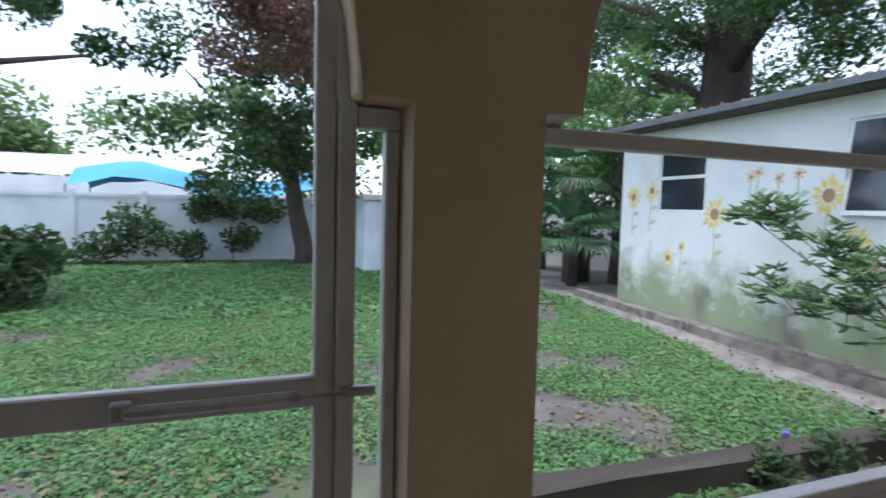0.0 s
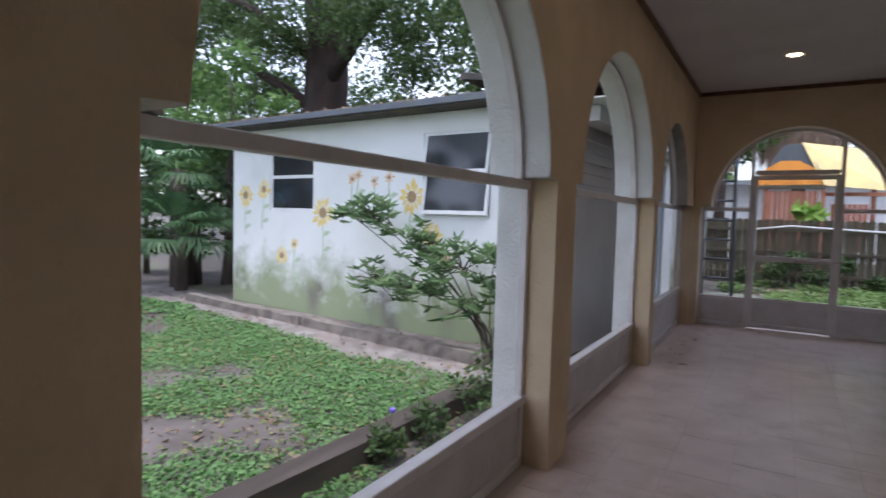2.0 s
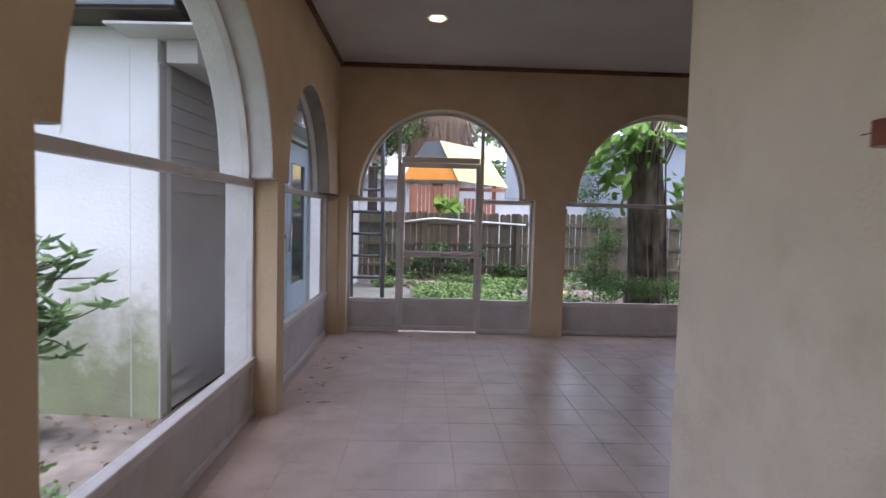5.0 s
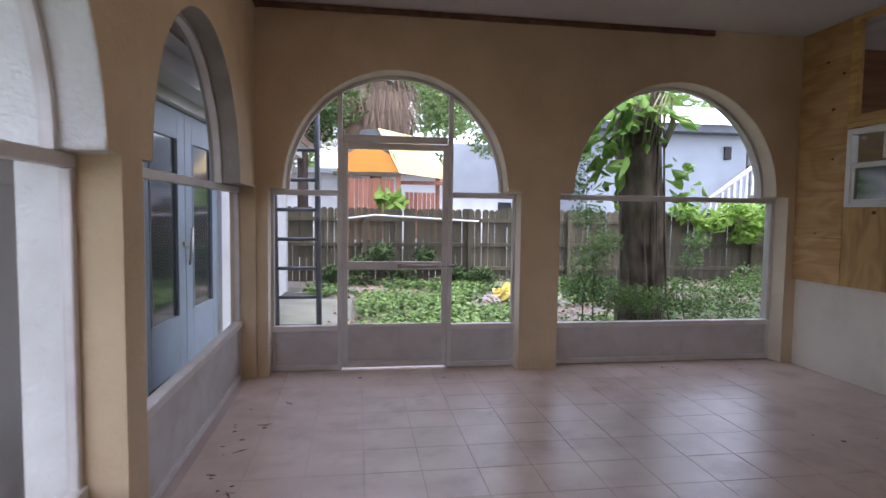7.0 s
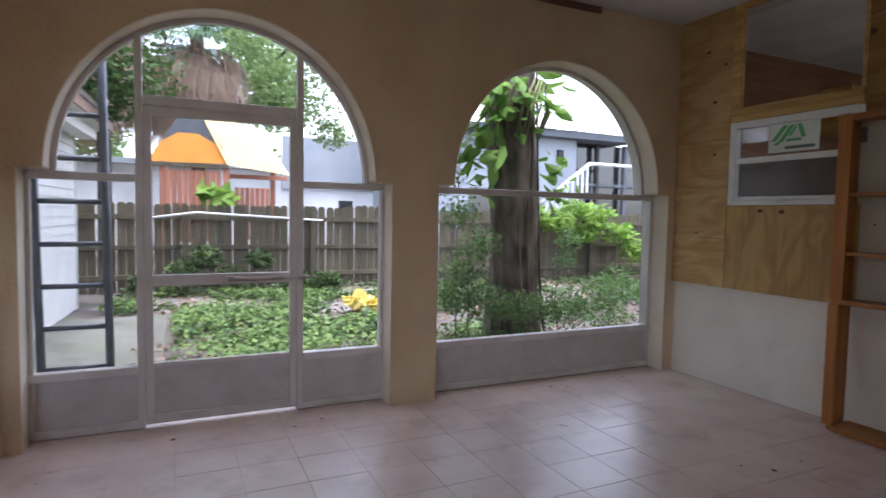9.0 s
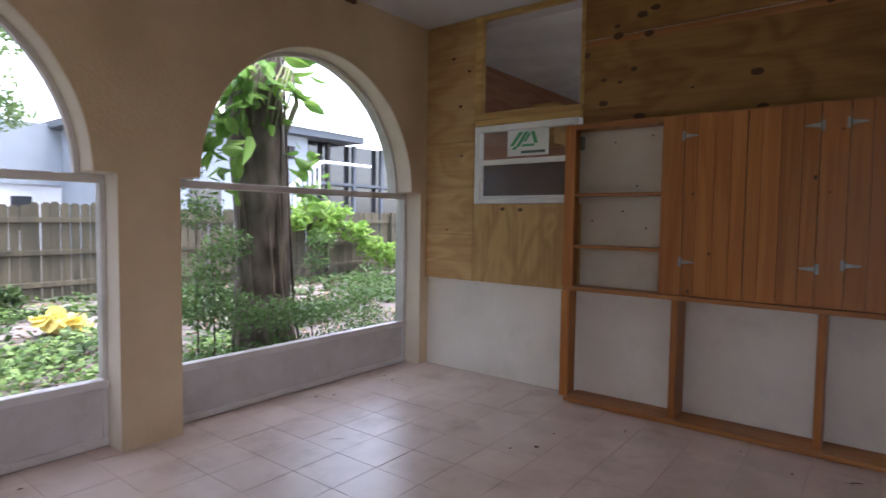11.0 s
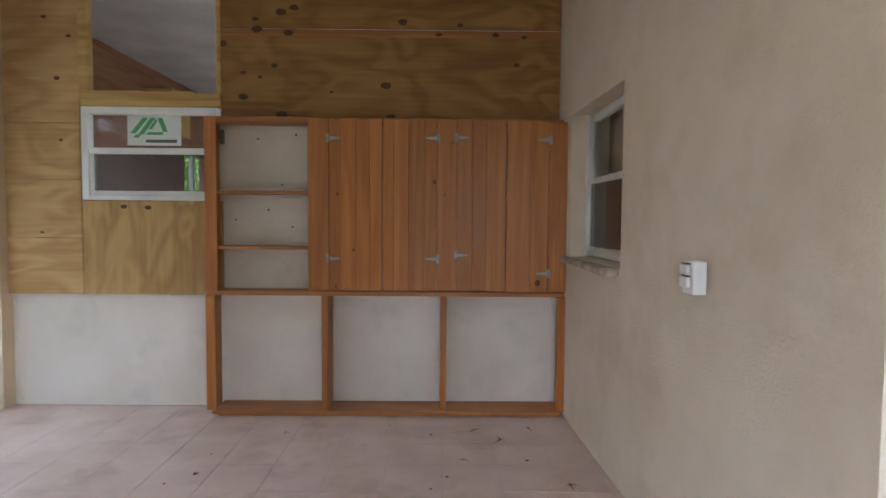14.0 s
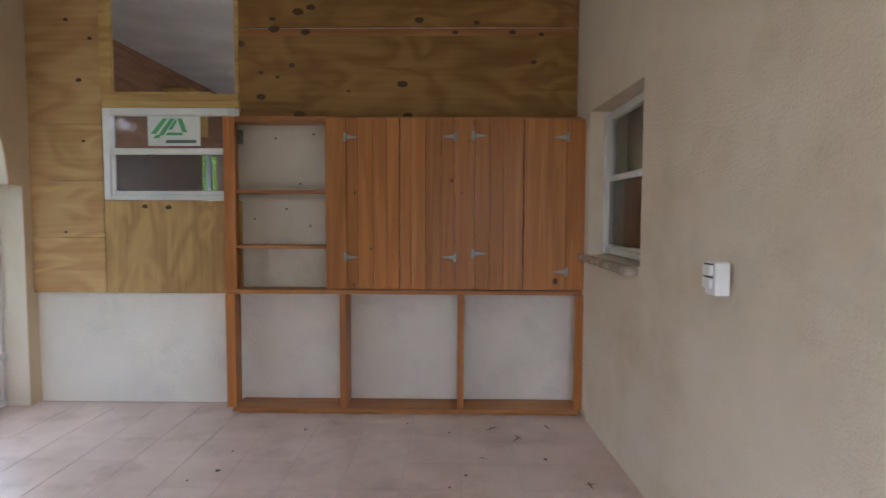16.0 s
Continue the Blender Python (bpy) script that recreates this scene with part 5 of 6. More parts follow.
M_LEAF_S = leafy("shrub_leaf", (0.09, 0.17, 0.07), (0.22, 0.32, 0.15), 0.35)
whorl_shrub("leggy green shrub before the painted stucco wall", (-1.55, 5.48, GZ),
            [((-3.72, 5.7, 1.40), 0.15, 13), ((-3.35, 5.6, 1.44), 0.17, 15), ((-3.0, 5.6, 1.28), 0.15, 10), ((-2.62, 5.5, 1.10), 0.18, 13), ((-2.25, 5.45, 1.02), 0.19, 15), ((-3.2, 5.5, 0.68), 0.19, 15), ((-2.75, 5.45, 0.58), 0.19, 15),
             ((-2.3, 5.4, 0.66), 0.18, 15), ((-1.9, 5.4, 0.88), 0.19, 17), ((-1.5, 5.4, 1.0), 0.19, 17), ((-1.35, 5.4, 0.66), 0.18, 15), ((-1.75, 5.35, 0.48), 0.17, 12)], M_LEAF_S, 21, 0.135, 8)
clump("flower_plant", "small weeds with one purple flower", "plant", [(-1.0, 2.9, 0.0), (-0.95, 3.3, 0.05), (-0.9, 3.9, 0.1), (-0.95, 4.4, 0.15)], [0.14, 0.16, 0.22, 0.25], 700, 0.06, M_LEAF, 22, [((-1.0, 3.0, GZ), (-1.02, 3.0, 0.15))], stem_r=0.004)
bm = bmesh.new()
bmesh.ops.create_icosphere(bm, subdivisions=1, radius=0.022, matrix=Matrix.Translation((-1.02, 3.0, 0.16)))
M_PURPLE = mat("purple_petal", (0.22, 0.12, 0.65), 0.6, scale=20)
tagged(part("flower", bm, M_PURPLE), "small purple flower among weeds", "flower")

# west side: fence, shed, shrubs, trees
vf = thing("vinyl_fence", "pale vinyl panel fence behind the lawn", "fence")
for k in range(9):
    y = -10.6 + k * 1.5
    if y > 2:
        break
    boxed("post", (-14.46, -14.34, y - 0.06, y + 0.06, GZ, 1.62), M_VINYL, vf, bev=0.01)
    pn = boxed("panel", (-14.43, -14.37, y + 0.061, y + 1.44, GZ + 0.02, 1.5), M_VINYL, vf)
    boxed("rail", (-14.36, -14.345, y + 0.061, y + 1.44, 1.42, 1.52), M_VINYL, pn)
ss = thing("storage_shed", "small grey plastic storage shed on the lawn edge", "shed")
bm = bmesh.new()
box(bm, -13.0, -11.4, 3.12, 4.6, GZ, 1.5)
part("body", bm, M_VINYL, ss)
boxed("roof", (-13.1, -11.3, 3.05, 4.7, 1.5, 1.62), M_GREYPLATE, ss)
for k in range(8):
    boxed("rib", (-11.399, -11.38, 3.2 + k * 0.18, 3.24 + k * 0.18, GZ, 1.5), M_VINYL, ss, bev=0)
clump("hedge", "dense dark green hedge on the lawn", "hedge", [(-8.3, -3.2, 0.5), (-8.0, -2.8, 0.5), (-8.4, -2.5, 0.55), (-8.6, -3.8, 0.6), (-8.0, -3.6, 0.3), (-7.9, -2.7, 0.2)], [0.6] * 6, 3800, 0.14, M_LEAF, 23, [((-8.3, -3.0, GZ), (-8.3, -3, 0.6)), ((-8.0, -2.8, GZ), (-8, -2.8, 0.5))])
clump("shrub", "dark climbing shrub against the pale fence", "shrub", [(-13.7, -2.2, 0.4), (-13.7, -1.8, 0.9), (-13.6, -1.4, 0.5), (-13.7, -2.6, 0.2), (-13.8, -0.6, 0.3), (-13.8, 0.6, 0.5), (-13.9, -0.3, 1.2), (-13.9, 0.4, 1.3), (-13.9, 1.2, 1.2)], [0.6, 0.6, 0.6, 0.55, 0.5, 0.5, 0.5, 0.55, 0.5], 2600, 0.15, M_LEAF, 24, [((-13.7, -1.9, GZ), (-13.7, -1.9, 1)), ((-13.9, -0.3, GZ), (-13.9, -0.3, 1.5)), ((-13.9, 0.4, GZ), (-13.9, 0.5, 1.5))])
clump("shrub", "light green weeds along the pale fence", "shrub", [(-13.6, -3.4, 0.1), (-13.5, -4.2, 0.2), (-13.5, -5.2, 0.3)], [0.4] * 3, 900, 0.16, M_LEAF_B, 25, [((-13.6, -3.4, GZ), (-13.6, -3.4, 0.3))])
c1, r1 = scatter_blobs(31, 34, (-14.5, -11.5), (-1.4, 3.6), (1.5, 5.8), (0.5, 1.0))
tree("tree", "broad-leaved tree standing before the pale fence", (-13.4, 2.1, GZ), (-13.2, 1.5, 3.2), 0.24, 0.14, [[(-13.2, 1.6, 2.0), (-12.8, 0.4, 3.2), (-12.5, -0.6, 4.2)], [(-13.2, 1.5, 2.6), (-12.6, 2.4, 4.0), (-12.2, 3, 5)]], c1, r1, 11000, 0.17, M_LEAF, 32)
c1, r1 = scatter_blobs(33, 14, (-9.5, -7.8), (0.2, 2.6), (3.3, 5.2), (0.5, 0.8))
tree("tree", "tree with rust-brown drying leaves", (-9.6, 3.6, GZ), (-9.2, 3.0, 4.0), 0.14, 0.08, [[(-9.2, 3, 3.2), (-8.8, 2.0, 4.2), (-8.6, 1.2, 4.8)]], c1, r1, 11000, 0.10, M_LEAF_R, 34)
c1, r1 = scatter_blobs(35, 20, (-11, -7), (-7, -0.8), (3.6, 6.5), (0.35, 0.85))
# Unseen high crown, added to hold sky light off the porch interior.
c2, r2 = scatter_blobs(36, 40, (-11.5, -6.0), (-8, 4.5), (6.8, 10.5), (0.8, 1.4))
c1, r1 = np.r_[c1, c2], np.r_[r1, r2]
tree("tree", "large oak with long bare limb, unseen high crown added to shade porch", (-9.0, -7.0, GZ), (-8.8, -6.0, 4.0), 0.35, 0.22, [[(-8.8, -6, 2.9), (-8.2, -4, 3.0), (-8.0, -2.6, 3.1), (-8.0, -1.6, 3.3)], [(-8.8, -6, 3.6), (-8.5, -4.0, 4.2), (-8.2, -2.2, 4.9)], [(-8.8, -6, 3.8), (-8.2, -4.5, 6.8), (-7.0, -1.5, 8.5), (-6.5, 2.5, 8.8)]], c1, r1, 27000, 0.14, M_LEAF, 36)
c1, r1 = scatter_blobs(37, 84, (-16, 0.5), (9.0, 14.5), (2.4, 10.5), (0.6, 1.3))
tree("tree", "huge dark oak rising behind the outbuilding", (-9.0, 11.2, GZ), (-9.1, 11.0, 7.5), 0.62, 0.45, [[(-9, 11, 4.5), (-7, 10.5, 6), (-4.5, 10.5, 7)], [(-9, 11, 5), (-11, 10.5, 6.5), (-13, 10, 7.5)], [(-9, 11, 3.8), (-10.2, 10.5, 4.6), (-11.5, 10, 5.4)]], c1, r1, 68000, 0.13, M_LEAF, 38, M_OAKBARK)
c1, r1 = scatter_blobs(39, 14, (-10.5, -7.6), (6.6, 9.4), (1.6, 4.2), (0.4, 0.8))
tree("tree", "light green young tree beside the outbuilding", (-8.6, 7.8, GZ), (-8.5, 7.8, 2.6), 0.12, 0.07, [[(-8.5, 7.8, 2), (-8, 7.4, 3), (-7.8, 7.2, 3.8)]], c1, r1, 3600, 0.16, M_LEAF_M, 40)


def fan_palm(label, base, crown_z, trunk_r, n_green, n_dead, reach, seed, lean=(0, 0), skirt=1.6):
    """A fan palm: trunk, green fans above and a skirt of dead fans hanging below."""
    e = thing("palm_tree", label, "palm tree")
    g = random.Random(seed)
    b = Vector(base)
    top = b + Vector((lean[0], lean[1], crown_z - b.z))
    if trunk_r:
        bm = bmesh.new()
        limb(bm, [b, b.lerp(top, 0.5), top], [trunk_r * 1.1, trunk_r, trunk_r * 1.05], 12, 0.15, seed)
        part("trunk", bm, M_BARK, e)
    for dead, n_, m in ((0, n_green, M_FROND), (1, n_dead, M_DEAD)):
        for k in range(n_):
            a = g.uniform(0, 2 * math.pi)
            el = g.uniform(-1.5, -0.35) if dead else g.uniform(-0.4, 1.2)
            d = Vector((math.cos(a) * math.cos(el), math.sin(a) * math.cos(el), math.sin(el)))
            o = top - Vector((0, 0, g.uniform(0, skirt) if dead else 0)) + Vector((math.cos(a), math.sin(a), 0)) * trunk_r * 0.8
            hub = o + d * reach * g.uniform(0.35, 0.6)
            side = d.cross(Vector((0, 0, 1))).normalized()
            up_ = side.cross(d)
            bm = bmesh.new()
            q0, q1 = bm.verts.new(o - side * 0.02), bm.verts.new(o + side * 0.02)
            q2 = bm.verts.new(hub)
            bm.faces.new((q0, q1, q2))
            nf = 24 if dead else 18
            for j in range(nf):
                t_ = (j / (nf - 1) - 0.5) * (1.7 if dead else 2.6)
                v_ = (d * math.cos(t_) + side * math.sin(t_)).normalized()
                L = reach * g.uniform(0.5, 0.72)
                w_ = up_.cross(v_).normalized() * reach * (0.014 if dead else 0.022)
                mid = hub + v_ * L * 0.55
                tip = hub + v_ * L - Vector((0, 0, L * (0.35 if not dead else g.uniform(0.5, 1.3))))
                bm.faces.new([bm.verts.new(p) for p in (hub, mid + w_, tip, mid - w_)])
            part("frond", bm, m, e)
    return e


fan_palm("low fan palm beside the outbuilding", (-8.4, 6.6, GZ), 0.9, 0.10, 20, 0, 1.0, 51, skirt=0.3)
clump("shrub", "dense dark undergrowth behind the fan palms", "shrub", [(-10.4, 8.2, 0.6), (-9.9, 8.4, 1.3), (-10.8, 8.0, 1.6), (-9.5, 8.6, 2.1), (-10.2, 8.3, 2.6), (-11.2, 7.8, 0.7), (-11.6, 7.6, 1.5), (-9.2, 8.8, 1.0), (-12.2, 7.3, 0.8), (-11.3, 7.9, 2.4)], [0.6] * 10, 4200, 0.14, M_LEAF, 54,
      [((-10.4, 8.2, GZ), (-10.2, 8.2, 2.6)), ((-9.5, 8.6, GZ), (-9.5, 8.5, 2.2)), ((-11.4, 7.8, GZ), (-11.3, 7.8, 2.3))], stem_r=0.07)
fan_palm("tall fan palm with hanging green fans", (-8.9, 6.9, GZ), 2.1, 0.15, 22, 0, 1.1, 53, skirt=0.9)
fan_palm("low fan palm with drooping green fans", (-9.0, 7.3, GZ), 1.6, 0.13, 20, 0, 1.0, 52, skirt=0.5)

# background west
bh = thing("neighbour_house", "white neighbouring house behind the fence", "house")
boxed("wall", (-30, -24, -14, 3, GZ, 2.2), M_WHITEH, bh, bev=0)
bm = bmesh.new()
vv = [bm.verts.new(p) for p in ((-24, -14.4, 2.3), (-24, 3.4, 2.3), (-27, 3.4, 3.2), (-27, -14.4, 3.2))]
bm.faces.new(vv)
part("roof", bm, M_WHITEH, bh)
tp = thing("blue_canopy", "bright blue tarp canopy behind the fence", "canopy")
bm = bmesh.new()
g0 = random.Random(8)
cols = [[bm.verts.new((-19 + i * 0.5, -3.6 + j * 0.55, 1.72 + 0.5 * math.sin(math.pi * i / 6) + g0.uniform(-0.05, 0.05) + 0.25 * math.sin(j * 0.6))) for j in range(13)] for i in range(7)]
for i in range(6):
    for j in range(12):
        bm.faces.new((cols[i][j], cols[i + 1][j], cols[i + 1][j + 1], cols[i][j + 1]))
part("sheet", bm, M_BLUE, tp)
for x, y in ((-19, -3.6), (-16, -3.6), (-19, 3.0), (-16, 3.0)):
    boxed("pole", (x - 0.03, x + 0.03, y - 0.03, y + 0.03, GZ, 1.75), M_STEEL, tp)
c1, r1 = scatter_blobs(61, 30, (-34, -26), (-16, 14), (2.0, 6.0), (1.2, 2.4))
tagged(leaves("far_trees", blob_points(np.random.default_rng(62), c1, r1, 14000), np.random.default_rng(63).uniform(0.3, 0.6, 14000), M_LEAF_F, None, seed=64), "sunlit trees beyond the neighbouring house", "trees", kind="stuff")
c1, r1 = scatter_blobs(65, 64, (-34, -4), (16, 24), (1.0, 13.0), (1.2, 2.2))
tagged(leaves("far_trees", blob_points(np.random.default_rng(66), c1, r1, 25000), np.random.default_rng(67).uniform(0.22, 0.45, 25000), M_LEAF, None, seed=68), "dark trees beyond the outbuilding", "trees", kind="stuff")

# ---- north yard ----
FY = 16.0
fence = thing("wood_fence", "weathered dog-eared picket fence at yard end", "fence")
pk = None
g = random.Random(4)
for k in range(104):
    x = -1.9 + k * 0.147
    if pk is None:
        bm = bmesh.new()
        pts = [(0, 0), (0.135, 0), (0.135, 1.56), (0.10, 1.60), (0.035, 1.60), (0, 1.56)]
        f_ = bm.faces.new([bm.verts.new((a, 0, b)) for a, b in pts])
        r = bmesh.ops.extrude_face_region(bm, geom=[f_])
        bmesh.ops.translate(bm, vec=(0, 0.018, 0), verts=[q for q in r["geom"] if isinstance(q, bmesh.types.BMVert)])
        o = part("picket", bm, M_FENCE, fence)
        pk = o.data
    else:
        o = new("picket", pk)
        o.parent = fence
    lift = 0.12 if 3.9 < x < 5.0 else 0.0
    o.matrix_basis = pose(x, FY, GZ + 0.01 + lift * 0.4 + g.uniform(-0.015, 0.015), g.uniform(-0.8, 0.8), g.uniform(-0.5, 0.5), 0)
for z in (0.25, 0.78, 1.32):
    boxed("rail", (-1.9, 13.5, FY - 0.045, FY - 0.002, GZ + z, GZ + z + 0.085), M_FENCE, fence)
for k in range(7):
    boxed("post", (-1.4 + k * 2.3, -1.31 + k * 2.3, FY - 0.14, FY - 0.046, GZ, GZ + 1.62), M_FENCE, fence)
bm = bmesh.new()
limb(bm, [(0.35, FY - 0.3, 1.22), (1.15, FY - 0.3, 1.33), (3.4, FY - 0.28, 1.22)], [0.02, 0.02, 0.02], 8)
tagged(part("pipe", bm, M_PLASTIC), "pale plastic pipe lying along the fence", "pipe")
tagged(boxed("pavement", (-0.75, 0.7, 8.72, 13.4, GZ - 0.05, GZ + 0.03), M_CONC, bev=0.01), "mossy concrete pad beside the wing", "pavement", kind="structure")

lad = thing("ladder", "dark grey metal ladder leaning outside the screen", "ladder")
for u in (0.03, 0.41):
    bm = bmesh.new()
    limb(bm, [(u + 0.02, 8.95, GZ + 0.031), (u, 8.80, 2.75)], [0.026, 0.026], 8)
    part("rail", bm, M_LADDER, lad)
for k in range(9):
    z = 0.06 + k * 0.268
    bm = bmesh.new()
    yy = 8.95 - (z - GZ) / 2.9 * 0.15
    limb(bm, [(0.035, yy, z), (0.42, yy, z)], [0.017, 0.017], 8)
    part("rung", bm, M_LADDER, lad)

# tree with vines
tr = tree("tree", "thick old trunk wrapped in vines behind the screen", (4.05, 9.68, GZ), (3.86, 9.68, 4.2), 0.255, 0.24, [[(3.87, 9.7, 3.7), (3.7, 12, 5.0), (3.0, 14.6, 4.6), (2.4, 15, 4.0)], [(3.87, 9.7, 4.0), (5.5, 11.5, 6), (8, 13, 7)]],
          [(2.5, 15.0, 3.7), (3.0, 14.8, 3.2), (2.2, 15.2, 4.2), (3.3, 14.8, 3.9), (2.9, 15, 4.6), (3.4, 15, 2.8), (6.5, 13, 6.5), (8, 13.2, 7.2), (1.9, 15.4, 4.4)], [0.6, 0.55, 0.6, 0.6, 0.8, 0.4, 1.4, 1.5, 0.5], 3600, 0.10, M_LEAF_F, 71, M_VINEBARK)
rv = random.Random(9)
for k in range(10):
    a0 = rv.uniform(3.3, 6.1)
    bm = bmesh.new()
    pts = []
    for j in range(7):
        z = GZ + j * 0.62
        rr_ = 0.272 - 0.02 * min(j, 3) / 3 + (0.06 if j == 0 else 0)
        a = a0 + 0.12 * math.sin(j + k)
        pts.append((4.045 - 0.045 * z + rr_ * math.cos(a), 9.68 + rr_ * math.sin(a), z))
    limb(bm, pts, [0.011] * 7, 6)
    part("vine", bm, M_VINEBARK, tr)
big = np.array([(3.53, 9.38, 2.42), (3.74, 9.31, 2.32), (3.94, 9.31, 2.46), (4.15, 9.31, 2.39), (3.8, 9.28, 2.63), (4.15, 9.35, 2.7), (3.46, 9.45, 2.15), (3.49, 9.45, 1.94), (3.46, 9.45, 1.73), (4.36, 9.45, 1.8), (4.39, 9.45, 1.63), (4.36, 9.45, 1.46)])
g1 = np.random.default_rng(72)
M_LEAF_V = leafy("vine_leaf", (0.11, 0.24, 0.045), (0.26, 0.42, 0.09), 0.4)
vine = thing("climbing_vine", "large heart-leaved vine climbing the trunk", "vine")
high = np.array([(3.45, 9.42, 2.42), (3.74, 9.33, 2.42), (4.2, 9.38, 2.42), (3.8, 9.3, 2.63), (4.2, 9.38, 2.7), (3.36, 9.45, 2.15), (3.3, 9.5, 2.4), (3.42, 9.45, 1.92), (3.5, 9.45, 2.65)])
top_leaf = np.repeat(high, 10, 0) + g1.normal(0, 0.14, (90, 3)) * (1.2, 0.7, 1.1)
way = (top_leaf - (3.95, 9.75, 2.5)) * (1, 1, 0.5)
way /= np.linalg.norm(way, axis=1)[:, None]
way[:, 2] -= g1.uniform(0.1, 1.0, 90)
leaves("foliage", top_leaf, g1.uniform(0.14, 0.33, 90), M_LEAF_V, vine, aspect=0.5, seed=73, broad=True, along=way)
side_leaf = np.repeat(big[6:], 11, 0) + g1.normal(0, 0.1, (66, 3))
leaves("side_foliage", side_leaf, g1.uniform(0.09, 0.2, 66), M_LEAF_V, vine, 0.4, 0.7, 74, 0.4, True)
bm = bmesh.new()
for k in range(14):
    a0 = rv.uniform(3.4, 6.0)
    limb(bm, [(3.93 + 0.28 * math.cos(a0), 9.68 + 0.28 * math.sin(a0), 2.15), (3.93 + 0.37 * math.cos(a0), 9.66 + 0.37 * math.sin(a0), 2.4), (3.93 + 0.33 * math.cos(a0 + 0.5), 9.68 + 0.33 * math.sin(a0 + 0.5), 2.7)], [0.01, 0.011, 0.008], 6)
part("stems", bm, mat("vine_stem", (0.16, 0.20, 0.08), 0.7, col2=(0.22, 0.20, 0.12), scale=15), vine)
clump("shrub", "fine-leaved green shrub beside the trunk", "shrub", [(3.25, 9.17, 0.63), (3.18, 9.24, 0.9), (3.39, 9.1, 0.56), (3.05, 9.24, 0.63), (3.32, 9.17, 1.11), (3.25, 9.45, 1.39), (3.67, 9.03, 0.53), (3.94, 9.03, 0.53), (3.11, 9.59, 1.73), (3.25, 9.72, 2.08), (3.25, 9.17, 0.15), (3.39, 9.1, 0.15), (3.05, 9.24, 0.15), (3.67, 9.03, 0.15), (3.94, 9.03, 0.15)], [0.29, 0.25, 0.25, 0.22, 0.22, 0.22, 0.22, 0.22, 0.25, 0.25, 0.28, 0.28, 0.28, 0.28, 0.28], 8400, 0.042, M_LEAF_M, 74,
      [((3.25, 9.25, GZ), (3.2, 9.2, 1.25)), ((3.35, 9.25, GZ), (3.45, 9.2, 1.05)), ((3.2, 9.4, GZ), (3.25, 9.5, 1.95))], stem_r=0.008)
clump("shrub", "low leafy weeds at the foot of the trunk", "shrub", [(4.43, 9.17, 0.53), (4.77, 9.31, 0.56), (4.56, 9.59, 0.9), (4.63, 9.59, 1.11), (5.12, 9.45, 0.59), (5.32, 9.59, 0.7), (4.84, 9.17, 0.49), (4.22, 9.03, 0.49), (5.6, 9.45, 0.53), (4.43, 9.17, 0.15), (4.77, 9.31, 0.15), (5.12, 9.45, 0.15), (5.32, 9.59, 0.15), (4.84, 9.17, 0.15), (4.22, 9.03, 0.15), (5.6, 9.45, 0.15)], [0.22, 0.23, 0.16, 0.17, 0.22, 0.22, 0.22, 0.2, 0.22, 0.28, 0.28, 0.28, 0.28, 0.28, 0.28, 0.28], 4600, 0.042, M_LEAF_M, 75, [((4.56, 9.6, GZ), (4.6, 9.6, 1.15)), ((5.1, 9.5, GZ), (5.2, 9.5, 0.8))], stem_r=0.008)
clump("shrub", "broad-leaved vine spilling over the fence", "shrub", [(8.8, 15.6, 1.3), (9.4, 15.6, 1.5), (10.1, 15.6, 1.4), (10.7, 15.5, 1.0), (11.2, 15.4, 0.6), (11.6, 15.2, 0.4), (9.8, 15.7, 1.0), (8.2, 15.7, 1.5)], [0.4, 0.42, 0.45, 0.42, 0.45, 0.45, 0.35, 0.3], 1300, 0.19, M_LEAF_B, 76, [((10, 15.8, GZ), (10, 15.7, 1.5)), ((11.2, 15.6, GZ), (11.2, 15.5, 0.8))])
clump("shrub", "young weeds growing by the fence", "shrub", [(0.9, 15.4, 0.3), (1.3, 15.5, 0.55), (2.2, 15.5, 0.5), (1.7, 15.4, 0.15), (2.8, 15.2, 0.1), (3.3, 15.0, 0.1), (0.3, 15.5, 0.1)], [0.3, 0.3, 0.25, 0.35, 0.3, 0.3, 0.25], 1700, 0.12, M_LEAF, 77, [((1.3, 15.6, GZ), (1.3, 15.5, 0.8)), ((2.2, 15.6, GZ), (2.2, 15.5, 0.7))])
clump("banana_plant", "bright broad leaves rising over the fence", "plant", [(1.3, 16.6, 1.7), (1.6, 16.6, 1.6)], [0.18, 0.18], 16, 0.55, M_LEAF_B, 78, [((1.4, 16.6, GZ), (1.4, 16.6, 1.6))], aspect=0.55)
clump("yellow_plant", "bright yellow broad leaves on the soil", "plant", [(3.22, 12.95, 0.02), (3.4, 12.95, 0.0), (3.55, 12.95, -0.03)], [0.17, 0.17, 0.14], 30, 0.26, M_YELLEAF, 79, [((3.3, 13, GZ), (3.3, 13, 0.1))], aspect=0.8)

# play tower
play = thing("play_tower", "wooden play tower with orange and yellow tarp roof", "playset")
for x, y in ((0.5, 20), (1.95, 20), (0.5, 21.5), (3.3, 21.5)):
    boxed("post", (x - 0.06, x + 0.06, y - 0.06, y + 0.06, GZ, 2.55), M_REDCEDAR, play)
for k in range(10):
    boxed("slat", (0.58 + k * 0.125, 0.69 + k * 0.125, 19.93, 19.96, 0.6, 2.35), M_REDCEDAR, play)
for k in range(7):
    boxed("slat", (2.2 + k * 0.13, 2.31 + k * 0.13, 20.6, 20.63, 0.6, 2.0), M_REDCEDAR, play)
boxed("beam", (0.1, 2.0, 19.9, 20.0, 2.42, 2.52), M_FENCE, play)
